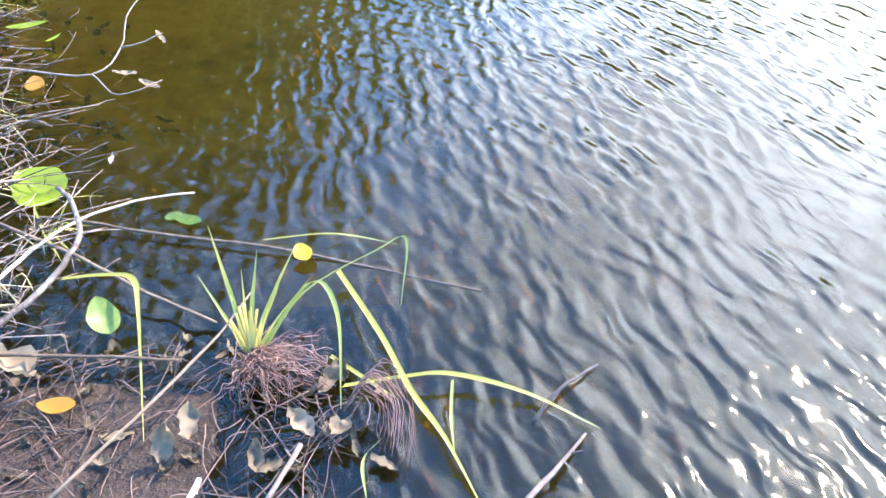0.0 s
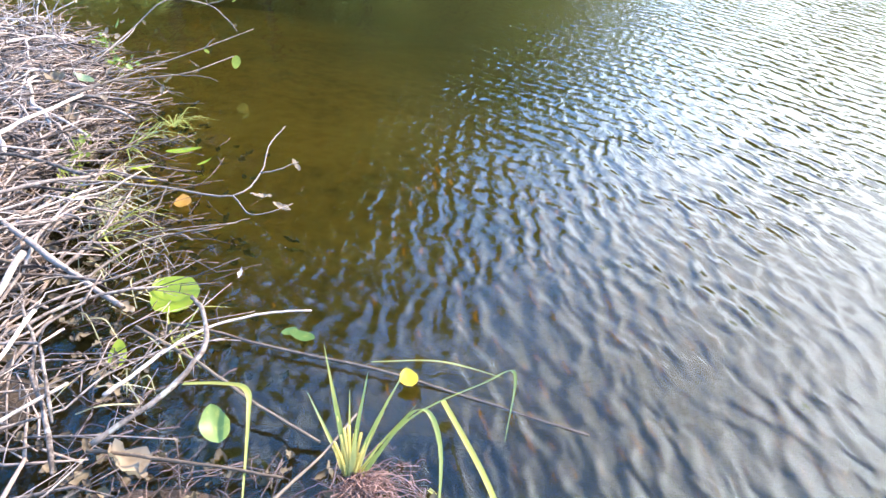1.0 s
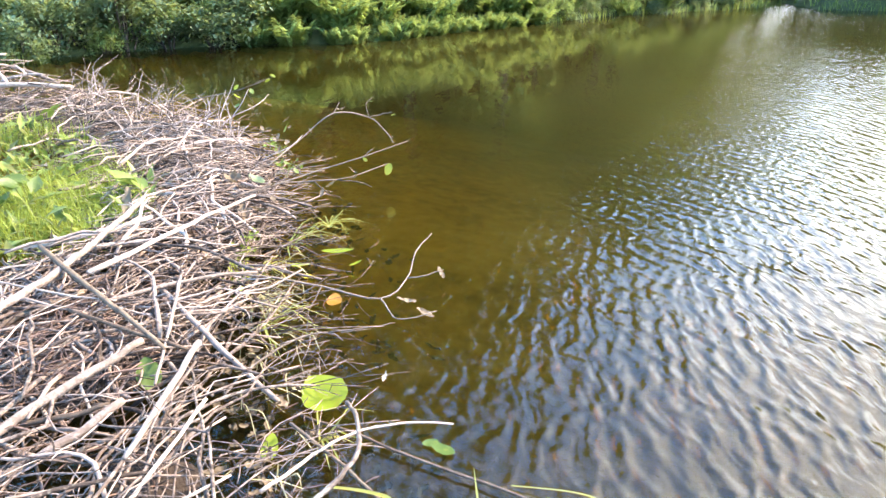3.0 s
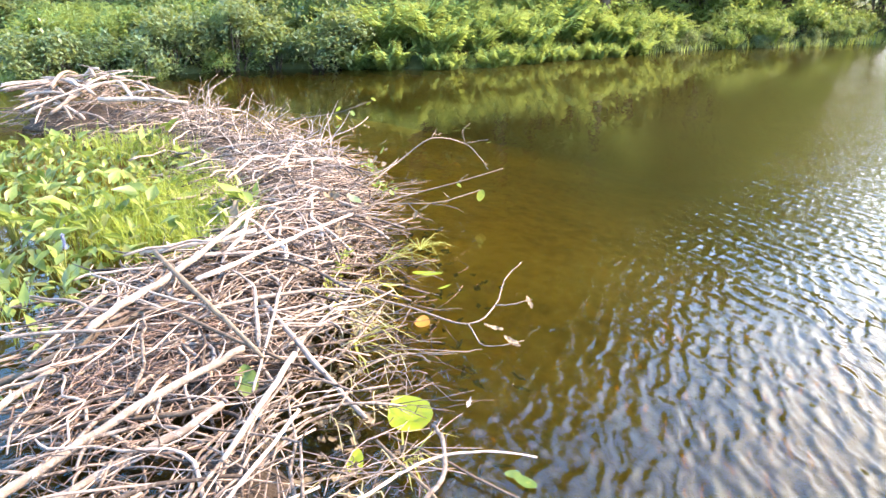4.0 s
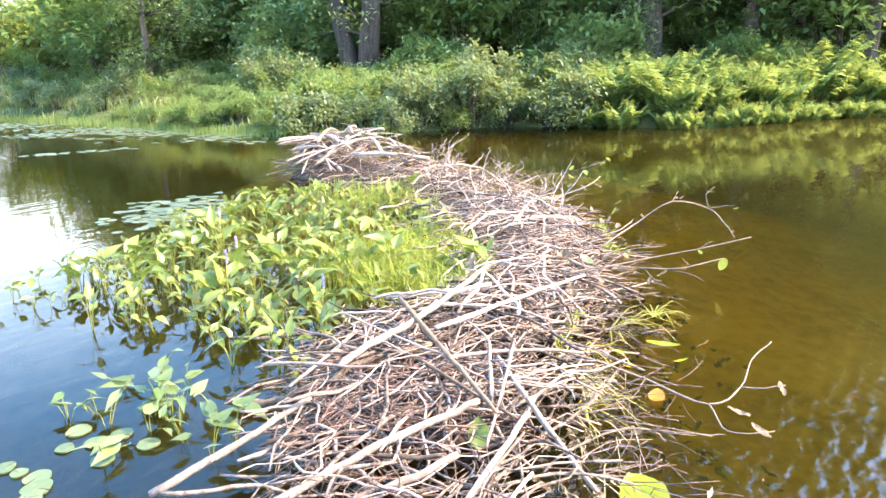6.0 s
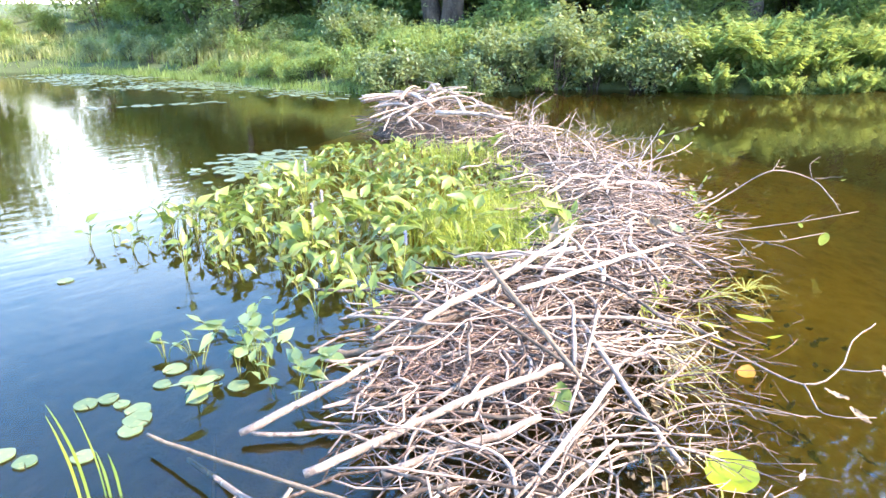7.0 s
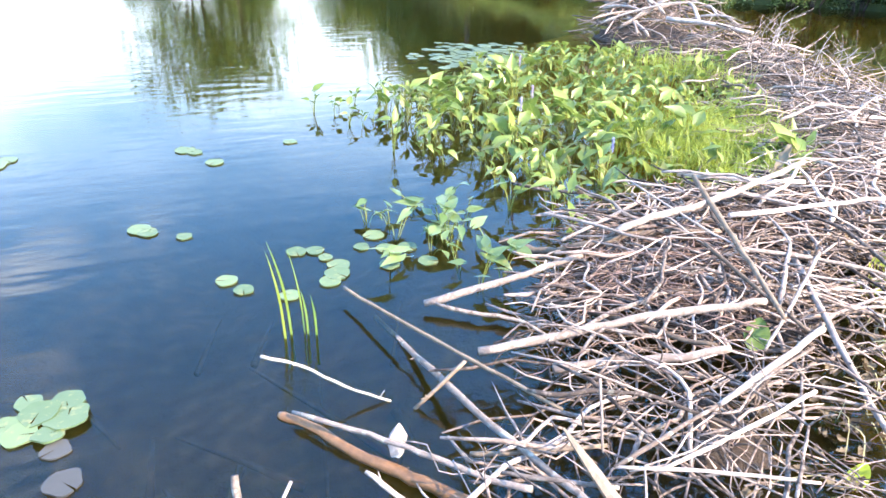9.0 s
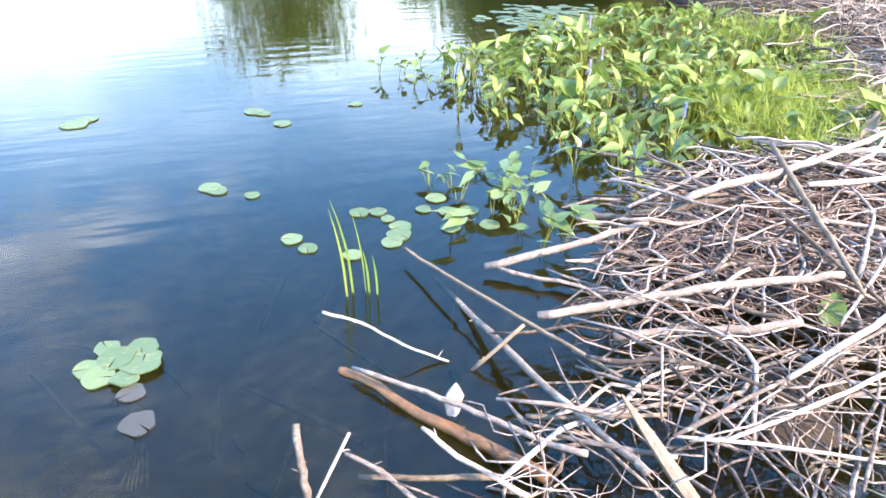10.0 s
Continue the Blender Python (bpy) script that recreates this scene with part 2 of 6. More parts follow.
    l.new(mx.outputs["Shader"], o.inputs["Surface"])
    return m


def earth_mat(name, stops, fine=30.0, big=1.4, rough=0.95):
    m, n, l = nodes_of(name)
    co = n.new("ShaderNodeTexCoord").outputs["Object"]
    a = noise_node(n, l, co, fine, 5, 0.65)
    b2 = noise_node(n, l, co, big, 4, 0.6)
    f = math_node(n, l, "ADD", math_node(n, l, "MULTIPLY", a.outputs["Fac"], 0.5), math_node(n, l, "MULTIPLY", b2.outputs["Fac"], 0.5))
    r = ramp(n, stops)
    l.new(f, r.inputs["Fac"])
    b = n.new("ShaderNodeBsdfPrincipled")
    b.inputs["Roughness"].default_value = rough
    l.new(r.outputs["Color"], b.inputs["Base Color"])
    bp = n.new("ShaderNodeBump")
    bp.inputs["Strength"].default_value, bp.inputs["Distance"].default_value = 0.8, 0.03
    l.new(a.outputs["Fac"], bp.inputs["Height"])
    l.new(bp.outputs["Normal"], b.inputs["Normal"])
    o = n.new("ShaderNodeOutputMaterial")
    l.new(b.outputs["BSDF"], o.inputs["Surface"])
    return m


def bed_mat():
    """Ochre sand in the shallows along the far half of the dam, dark muck in the deeper parts and at the near end."""
    m, n, l = nodes_of("pond_bed")
    co = n.new("ShaderNodeTexCoord").outputs["Object"]
    xyz = n.new("ShaderNodeSeparateXYZ")
    l.new(co, xyz.inputs["Vector"])
    a = noise_node(n, l, co, 9.0, 5, 0.65)
    b2 = noise_node(n, l, co, 0.9, 4, 0.6)
    f = math_node(n, l, "ADD", math_node(n, l, "MULTIPLY", a.outputs["Fac"], 0.5), math_node(n, l, "MULTIPLY", b2.outputs["Fac"], 0.5))
    sand = ramp(n, [(0.30, (0.15, 0.082, 0.017)), (0.5, (0.37, 0.215, 0.048)), (0.7, (0.50, 0.315, 0.085))])
    muck = ramp(n, [(0.30, (0.024, 0.015, 0.006)), (0.55, (0.090, 0.055, 0.019)), (0.75, (0.20, 0.120, 0.040))])
    l.new(f, sand.inputs["Fac"])
    l.new(f, muck.inputs["Fac"])
    wob = math_node(n, l, "MULTIPLY", math_node(n, l, "SUBTRACT", b2.outputs["Fac"], 0.5), 0.16)
    deep = n.new("ShaderNodeMapRange")
    deep.interpolation_type = "SMOOTHSTEP"
    deep.inputs["From Min"].default_value, deep.inputs["From Max"].default_value = -0.70, -0.08
    l.new(math_node(n, l, "ADD", xyz.outputs["Z"], wob), deep.inputs["Value"])
    along = n.new("ShaderNodeMapRange")
    along.interpolation_type = "SMOOTHSTEP"
    along.inputs["From Min"].default_value, along.inputs["From Max"].default_value = 0.7, 3.9
    l.new(math_node(n, l, "ADD", xyz.outputs["Y"], math_node(n, l, "MULTIPLY", wob, 6.0)), along.inputs["Value"])
    col = mix_rgb(n, l, "MIX", math_node(n, l, "MULTIPLY", deep.outputs["Result"], along.outputs["Result"]), muck.outputs["Color"], sand.outputs["Color"])
    b = n.new("ShaderNodeBsdfPrincipled")
    b.inputs["Roughness"].default_value = 0.95
    l.new(col, b.inputs["Base Color"])
    bp = n.new("ShaderNodeBump")
    bp.inputs["Strength"].default_value, bp.inputs["Distance"].default_value = 0.8, 0.03
    l.new(a.outputs["Fac"], bp.inputs["Height"])
    l.new(bp.outputs["Normal"], b.inputs["Normal"])
    o = n.new("ShaderNodeOutputMaterial")
    l.new(b.outputs["BSDF"], o.inputs["Surface"])
    return m


WAVE_A, WAVE_B, WAVE_C, WAVE_CALM, MURK = 0.0074, 0.0011, 0.0060, 0.0030, 0.06
WATER = water_mat()
BED = bed_mat()
SOIL = earth_mat("bank_soil", [(0.30, (0.03, 0.040, 0.014)), (0.55, (0.06, 0.085, 0.025)), (0.75, (0.11, 0.12, 0.04))], 12.0, 0.6)
MUD = earth_mat("dam_mud", [(0.30, (0.016, 0.010, 0.007)), (0.55, (0.045, 0.029, 0.019)), (0.75, (0.090, 0.060, 0.041))], 40.0, 5.0)
WET_MUD = earth_mat("wet_muck", [(0.30, (0.012, 0.007, 0.005)), (0.55, (0.045, 0.024, 0.015)), (0.75, (0.11, 0.062, 0.038))], 55.0, 8.0, rough=0.45)
PALE = wood("bleached_wood", (0.17, 0.128, 0.104), (0.56, 0.462, 0.395), stain=(0.25, 0.178, 0.138))
GREY = wood("grey_bark", (0.10, 0.072, 0.057), (0.35, 0.275, 0.232), lichen=0.4)
TAN = wood("tan_bark", (0.08, 0.052, 0.034), (0.26, 0.19, 0.13))
WHITE = wood("peeled_wood", (0.28, 0.25, 0.21), (0.55, 0.51, 0.46), stain=(0.4, 0.3, 0.2))
DARK = wood("wet_bark", (0.05, 0.035, 0.025), (0.14, 0.10, 0.07), rough=0.35)
ORANGE = wood("stripped_wet_wood", (0.10, 0.048, 0.020), (0.27, 0.135, 0.058), rough=0.4, grain=40, stain=(0.06, 0.04, 0.03))
TWIG = wood("twig_bark", (0.075, 0.055, 0.043), (0.25, 0.20, 0.165))
STICKS = wood("weathered_sticks", (0.024, 0.014, 0.010), (0.42, 0.310, 0.252), joined=True)
STICKS_PALE = wood("bleached_sticks", (0.075, 0.053, 0.043), (0.62, 0.508, 0.445), joined=True)
STICK = wood("weathered_stick", (0.042, 0.028, 0.021), (0.51, 0.40, 0.34), lichen=0.15)
REDDISH = wood("reddish_twigs", (0.048, 0.028, 0.021), (0.26, 0.168, 0.135), joined=True)
ROOT = wood("red_roots", (0.11, 0.050, 0.036), (0.42, 0.235, 0.18), joined=True)
TREE_BARK = wood("tree_bark", (0.022, 0.017, 0.014), (0.15, 0.122, 0.10), grain=16, bump=1.0, lichen=0.12, squash=(1, 1, 0.16))
PICKEREL = leaf_mat("pickerel_leaf", (0.030, 0.066, 0.010), (0.245, 0.315, 0.070), joined=False, rough=0.38, thin=0.30, glow=(0.32, 0.44, 0.09), spots=0.35, spot_colour=(0.30, 0.28, 0.06))
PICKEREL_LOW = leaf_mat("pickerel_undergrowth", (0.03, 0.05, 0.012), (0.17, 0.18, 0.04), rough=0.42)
STALK = leaf_mat("stalk", (0.14, 0.17, 0.03), (0.30, 0.30, 0.07), thin=0.15)
GRASS = leaf_mat("bright_grass", (0.11, 0.165, 0.015), (0.34, 0.385, 0.055), thin=0.4, rough=0.5)
SEDGE = leaf_mat("sedge_blade", (0.24, 0.25, 0.04), (0.50, 0.46, 0.13), thin=0.4, rough=0.4, spots=0.3, spot_colour=(0.5, 0.4, 0.1))
SEDGE_PALE = leaf_mat("sedge_base", (0.70, 0.55, 0.14), (0.85, 0.72, 0.28), joined=False, thin=0.6, rough=0.5, glow=(0.95, 0.8, 0.25))
STRAW = leaf_mat("straw", (0.30, 0.24, 0.11), (0.56, 0.47, 0.26), thin=0.25, rough=0.6, glow=(0.7, 0.55, 0.25))
ARROW = leaf_mat("arrowhead_leaf", (0.055, 0.105, 0.035), (0.19, 0.26, 0.11), joined=False, thin=0.3, rough=0.3, spots=0.3)
PAD = leaf_mat("lily_pad", (0.058, 0.098, 0.042), (0.135, 0.185, 0.085), joined=False, thin=0.12, rough=0.5, spots=0.4, spot_colour=(0.32, 0.26, 0.10))
PAD_DULL = leaf_mat("lily_pad_sunk", (0.035, 0.035, 0.034), (0.065, 0.065, 0.063), joined=False, thin=0.05, rough=0.7)
PADS = leaf_mat("lily_pads_far", (0.07, 0.092, 0.052), (0.17, 0.20, 0.118), thin=0.1, rough=0.4)
YELLOW_LEAF = leaf_mat("yellow_leaf", (0.15, 0.22, 0.010), (0.30, 0.36, 0.018), joined=False, thin=0.3, spots=0.3, spot_colour=(0.35, 0.20, 0.04), glow=(0.8, 0.8, 0.1))
GREEN_LEAF = leaf_mat("green_leaf", (0.06, 0.12, 0.02), (0.17, 0.24, 0.05), joined=False, thin=0.35, spots=0.4, spot_colour=(0.45, 0.42, 0.08))
VIVID_LEAF = leaf_mat("vivid_yellow_leaf", (0.42, 0.30, 0.012), (0.62, 0.48, 0.02), joined=False, thin=0.3, glow=(0.9, 0.7, 0.05))
ORANGE_LEAF = leaf_mat("orange_leaf", (0.24, 0.11, 0.015), (0.42, 0.22, 0.03), joined=False, thin=0.3, glow=(0.9, 0.5, 0.1), spots=0.5)
DEAD_LEAF = leaf_mat("dead_leaf", (0.075, 0.050, 0.030), (0.29, 0.22, 0.145), joined=False, thin=0.15, rough=0.7, glow=(0.6, 0.5, 0.3), spots=0.6, spot_colour=(0.15, 0.09, 0.05))
LITTER = leaf_mat("leaf_litter", (0.05, 0.032, 0.018), (0.20, 0.14, 0.085), thin=0.1, rough=0.7, glow=(0.5, 0.35, 0.2))
FERN = leaf_mat("fern_frond", (0.050, 0.118, 0.036), (0.235, 0.365, 0.135), thin=0.45, rough=0.5)
SHRUB_A = leaf_mat("shrub_leaf_grey", (0.040, 0.085, 0.050), (0.19, 0.26, 0.165), thin=0.35, rough=0.45)
SHRUB_B = leaf_mat("shrub_leaf_green", (0.046, 0.108, 0.044), (0.175, 0.285, 0.12), thin=0.48, rough=0.5)
SHRUB_C = leaf_mat("shrub_leaf_bright", (0.055, 0.118, 0.036), (0.21, 0.32, 0.115), thin=0.48, rough=0.5)
CROWN = leaf_mat("tree_leaf", (0.080, 0.145, 0.055), (0.25, 0.335, 0.145), thin=0.35, rough=0.5)
# paler than the other grass: the slope's sunlight is put into the colour
MEADOW = leaf_mat("sun_paled_meadow", (0.13, 0.17, 0.075), (0.33, 0.36, 0.19), thin=0.35, rough=0.6)
BLADES = leaf_mat("bank_blades", (0.055, 0.115, 0.03), (0.20, 0.28, 0.09), thin=0.45, rough=0.5)
PURPLE = leaf_mat("pickerel_flower", (0.22, 0.19, 0.38), (0.40, 0.36, 0.56), thin=0.1, glow=(0.6, 0.5, 0.8))


# ---- building helpers ----
class Mesh:
    """Collects vertices and faces of one mesh."""

    def __init__(self):
        self.v, self.f = [], []

    def add(self, verts, faces):
        k = len(self.v)
        self.v.extend(verts)
        self.f.extend([tuple(i + k for i in f) for f in faces])

    def tube(self, path, r0, r1, sides=6, knots=0.0, rng=random, tips=1.0):
        """A tapering round stick along a path, closed at both ends; tips below 1 gnaws its ends to a point."""
        pts = [Vector(p) for p in path]
        n, k = len(pts), len(self.v)
        side = None
        for i, p in enumerate(pts):
            d = (pts[min(i + 1, n - 1)] - pts[max(i - 1, 0)]).normalized()
            if side is None:
                side = d.cross(Vector((0.13, 0.21, 1)))
                if side.length < 0.01:
                    side = d.cross(Vector((1, 0, 0)))
            side = (side - d * side.dot(d)).normalized()
            up = d.cross(side)
            r = r0 + (r1 - r0) * i / (n - 1)
            if i in (0, n - 1):
                r *= tips
            if knots:
                r *= 1 + rng.uniform(-knots, knots)
            for j in range(sides):
                a = 2 * math.pi * j / sides
                q = p + (side * math.cos(a) + up * math.sin(a)) * r
                self.v.append((q.x, q.y, q.z))
        for i in range(n - 1):
            for j in range(sides):
                a, b = k + i * sides + j, k + i * sides + (j + 1) % sides
                self.f.append((a, b, b + sides, a + sides))
        self.f.append(tuple(k + j for j in reversed(range(sides))))
        self.f.append(tuple(k + (n - 1) * sides + j for j in range(sides)))

    def placed(self, m, verts, faces):
        self.add([tuple(m @ Vector(v)) for v in verts], faces)

    def ribbon(self, path, widths, side, fold=0.25):
        """A grass blade: two strips that meet in a shallow keel."""
        k, side = len(self.v), Vector(side).normalized()
        for p, w in zip(path, widths):
            p = Vector(p)
            low = p - Vector((0, 0, fold * w))
            for q in (p - side * w / 2, low, p + side * w / 2):
                self.v.append((q.x, q.y, q.z))
        for i in range(len(path) - 1):
            a = k + 3 * i
            self.f += [(a, a + 1, a + 4, a + 3), (a + 1, a + 2, a + 5, a + 4)]

    def data(self, name, mat, smooth=True):
        me = bpy.data.meshes.new(name)
        me.from_pydata(self.v, [], self.f)
        me.materials.append(mat)
        if smooth:
            me.polygons.foreach_set("use_smooth", [True] * len(me.polygons))
        me.update()
        return me


def part(name, mesh, mat, parent, label="", smooth=True):
    ob = new(name, mesh.data(name, mat, smooth) if isinstance(mesh, Mesh) else mesh)
    ob.parent = parent
    if label:
        ob["label"] = label
    return ob


def thing(name, label, category, m=None, group="", kind=""):
    ob = tagged(new(name), label, category, group, kind)
    ob.empty_display_size = 0.1
    if m is not None:
        ob.matrix_world = m
    return ob


def solo(name, mesh, mat, label, category, group="", kind="", smooth=True):
    return tagged(new(name, mesh.data(name, mat, smooth)), label, category, group, kind)


def curve_path(points, steps=3, wobble=0.0, rng=random):
    """A smooth path through a few points (Catmull-Rom), a little crooked."""
    p = [Vector(q) for q in points]
    p = [p[0] * 2 - p[1]] + p + [p[-1] * 2 - p[-2]]
    out = []
    for i in range(1, len(p) - 2):
        for s in range(steps):
            t = s / steps
            a, b, c, d = p[i - 1], p[i], p[i + 1], p[i + 2]
            q = 0.5 * (2 * b + (c - a) * t + (2 * a - 5 * b + 4 * c - d) * t * t + (3 * b - a - 3 * c + d) * t ** 3)
            if wobble and out:
                q = q + Vector([rng.uniform(-wobble, wobble) for _ in range(3)])
            out.append(q)
    return out + [p[-2]]


def lerp(a, b, t):
    return a + (b - a) * t


# ---- the lie of the land ----
POND = [(-30, -8), (-32, 2), (-28, 5.5), (-25, 7.3), (-20.4, 8.2), (-15.6, 8.5), (-13.2, 9.2), (-11.2, 10.9), (-9.9, 12.7), (-8.4, 13.4), (-6.4, 14.3),
        (-4.9, 17), (-3.1, 19.8), (-1.5, 22.5), (0.9, 24.6), (3.5, 27.2), (4.6, 31), (5.2, 26), (9, 24.5), (16, 23), (26, 16), (30, 4), (26, -8), (8, -6),
        (2, -2.6), (-0.6, -1.5), (-3, -3), (-8, -7), (-20, -10)]
# the stick dam: its open-water edge, its other edge, and its height along the way
DAM_R = [(-0.75, 0.0), (-0.98, 0.95), (-1.2, 1.6), (-1.6, 2.3), (-2.05, 3.0), (-2.35, 3.75), (-2.8, 4.6), (-3.6, 5.5), (-4.8, 6.4), (-6.2, 6.9), (-7.8, 7.1), (-8.9, 6.7)]
DAM_L = [(-0.95, -0.6), (-1.5, 0.25), (-2.02, 0.82), (-2.65, 1.33), (-3.3, 1.95), (-3.1, 3.0), (-4.1, 4.05), (-5.1, 4.7), (-6.0, 5.0), (-7.2, 5.3), (-8.6, 5.6), (-9.3, 6.2)]
DAM_H = [0.10, 0.12, 0.16, 0.20, 0.23, 0.24, 0.29, 0.33, 0.34, 0.37, 0.64, 0.16]


def dam_at(s, u):
    """A place on the dam: s along it (0 to 11), u across it from the open-water edge (0 to 1). Gives x, y and the height of its top."""
    s = min(max(s, 0.0), len(DAM_R) - 1.001)
    i, t = int(s), s - int(s)
    rx, ry = lerp(DAM_R[i][0], DAM_R[i + 1][0], t), lerp(DAM_R[i][1], DAM_R[i + 1][1], t)
    lx, ly = lerp(DAM_L[i][0], DAM_L[i + 1][0], t), lerp(DAM_L[i][1], DAM_L[i + 1][1], t)
    h = lerp(DAM_H[i], DAM_H[i + 1], t) * max(0.0, 1 - abs(2 * u - 1) ** 2.2)
    return lerp(rx, lx, u), lerp(ry, ly, u), h


def segments_distance(px, py, line, closed=True):
    best = np.full(px.shape, 1e9)
    ends = list(zip(line, line[1:] + line[:1])) if closed else list(zip(line, line[1:]))
    for (ax, ay), (bx, by) in ends:
        dx, dy = bx - ax, by - ay
        t = np.clip(((px - ax) * dx + (py - ay) * dy) / (dx * dx + dy * dy), 0, 1)
        best = np.minimum(best, np.hypot(px - ax - t * dx, py - ay - t * dy))
    return best


def inside(px, py, line):
    r = np.zeros(px.shape, bool)
    for (ax, ay), (bx, by) in zip(line, line[1:] + line[:1]):
        cross = (ay > py) != (by > py)
        r ^= cross & (px < (bx - ax) * (py - ay) / (by - ay + 1e-12) + ax)
    return r


def land(px, py):
    """Height of the pond's bed and of the banks."""
    px, py = np.asarray(px, float), np.asarray(py, float)
    d = segments_distance(px, py, POND)
    wet = inside(px, py, POND)
    rough = 0.05 * np.sin(px * 1.7 + 0.6 * np.sin(py * 1.1)) + 0.05 * np.sin(py * 1.9 + px * 0.5)
    bank = 0.08 + 0.22 * np.clip(d / 0.6, 0, 1) + 0.13 * np.clip(d - 0.6, 0, 14) + 0.03 * np.clip(d - 14, 0, 60) + rough * np.clip(d, 0, 2)
    outline = DAM_R + DAM_L[::-1]
    e = np.where(inside(px, py, outline), 0, segments_distance(px, py, outline))
    lee = (px + 0.9 * py) < -0.6
    shelf = np.clip((py - 1.2) / 2.6, 0, 1)
    near_dam = -0.07 - np.where(lee, 0.30 * e + 0.22 * np.clip(e - 1.6, 0, 9), (1 - shelf) * 0.26 * e + shelf * 0.052 * e ** 1.75)
    bed = np.maximum(-0.06 - 0.22 * d, np.maximum(near_dam, -0.85)) + rough * 0.4 * np.clip(d, 0, 1)
    return np.where(wet, np.minimum(bed, -0.03), bank)


def land_at(x, y):
    return float(land(np.array([x]), np.array([y]))[0])


def axis(lo, hi, step, reach):
    mid = list(np.arange(lo, hi + step / 2, step))
    left, right, g = [], [], step
    while (mid[0] if not left else left[-1]) > -reach:
        g *= 1.35
        left.append((mid[0] if not left else left[-1]) - g)
    g = step
    while (mid[-1] if not right else right[-1]) < reach:
        g *= 1.35
        right.append((mid[-1] if not right else right[-1]) + g)
    return np.array(left[::-1] + mid + right)


def grid_mesh(name, xs, ys, height, mats, pick=None):
    gx, gy = np.meshgrid(xs, ys)
    gz = height(gx, gy)
    nx, ny = len(xs), len(ys)
    v = np.stack([gx.ravel(), gy.ravel(), gz.ravel()], 1)
    i = (np.arange(ny - 1)[:, None] * nx + np.arange(nx - 1)[None]).ravel()
    f = np.stack([i, i + 1, i + nx + 1, i + nx], 1)
    me = bpy.data.meshes.new(name)
    me.from_pydata(v.tolist(), [], f.tolist())
    for m in mats:
        me.materials.append(m)
    if pick is not None:
        me.polygons.foreach_set("material_index", pick(v[f].mean(1)).astype(np.int32))
    me.polygons.foreach_set("use_smooth", [True] * len(f))
    me.update()
    return me


ground = new("ground", grid_mesh("ground", axis(-34, 32, 0.3, 900), axis(-12, 36, 0.3, 900), land, [BED, SOIL], lambda c: (c[:, 2] > -0.10) & ((segments_distance(c[:, 0], c[:, 1], DAM_R, False) > 2.5) | (c[:, 1] < -0.9))))
tagged(ground, "brown sandy pond bed rising to green overgrown banks", "ground", kind="structure")
water = new("water", grid_mesh("water", np.arange(-40, 41, 4.0), np.arange(-14, 37, 4.0), lambda a, b: a * 0, [WATER]))
tagged(water, "brown pond water, rippled by wind on the open side", "water", kind="structure")

# ---- the beaver dam: mud core, sticks laid on it ----
dam = thing("beaver_dam", "long low beaver dam of grey sticks across a pond", "beaver dam")
core = Mesh()
ns, nu = 88, 14
for a in range(ns + 1):
    for b in range(nu + 1):
        s, u = a / ns * 11, -0.12 + 1.24 * b / nu
        x, y, h = dam_at(s, min(max(u, 0), 1))
        x2, y2, _ = dam_at(s, u)
        w = 0.035 * noise.noise(Vector((x2 * 3, y2 * 3, 0.3)))
        z = h * 0.5 - 0.09 + w if 0 < u < 1 else -0.42
        core.v.append((x2, y2, z))
for a in range(ns):
    for b in range(nu):
        i = a * (nu + 1) + b
        core.f.append((i, i + 1, i + nu + 2, i + nu + 1))
part("core", core, MUD, dam, "dark mud packed with rotting twigs")

rng = random.Random(7)


def stick_path(s, u, length, angle, lift, n=5, bend=0.06, tilt=None, sag=0.35):
    """A stick lying on the dam, about its middle, bent a little."""
    x, y, h = dam_at(s, u)
    h = max(h, 0.0)
    d = Vector((math.cos(angle), math.sin(angle), 0))
    side = Vector((-d.y, d.x, 0))
    slope = rng.gauss(0, 0.07) if tilt is None else tilt
    b1, b2, ph = rng.gauss(0, bend), rng.gauss(0, bend * 0.5), rng.uniform(0, 6)
    pts = []
    for i in range(n):
        t = i / (n - 1) - 0.5
        c = Vector((x, y, max(h, 0.0) * 0.86 + lift)) + d * (t * length) + side * length * (b1 * (4 * t * t) + b2 * math.sin(6 * t + ph))
        c.z += slope * t * length - sag * h * (2 * t) ** 2 * min(1, length) + rng.gauss(0, min(0.010, 0.17 * bend))
        c += side * rng.gauss(0, min(0.020, 0.33 * bend))
        pts.append(c)
    return pts


def lay_angle(s):
    """Which way a stick lies: mostly slantwise over the dam, some any way."""
    if 5.0 < s < 9.2 or rng.random() < (0.66 if s > 2.6 else 0.5):
        return rng.uniform(0, math.pi)
    return radians(rng.gauss(lerp(66, 80, min(s / 6, 1)) if s < 8 else 155, 38 if s < 8 else 26))


def along(lo, hi):
    """A stretch along the dam, thinly covered at its near end."""
    while True:
        s = rng.uniform(lo, hi)
        if s > 3.0 or rng.random() < 0.02 + 0.145 * s:
            return s


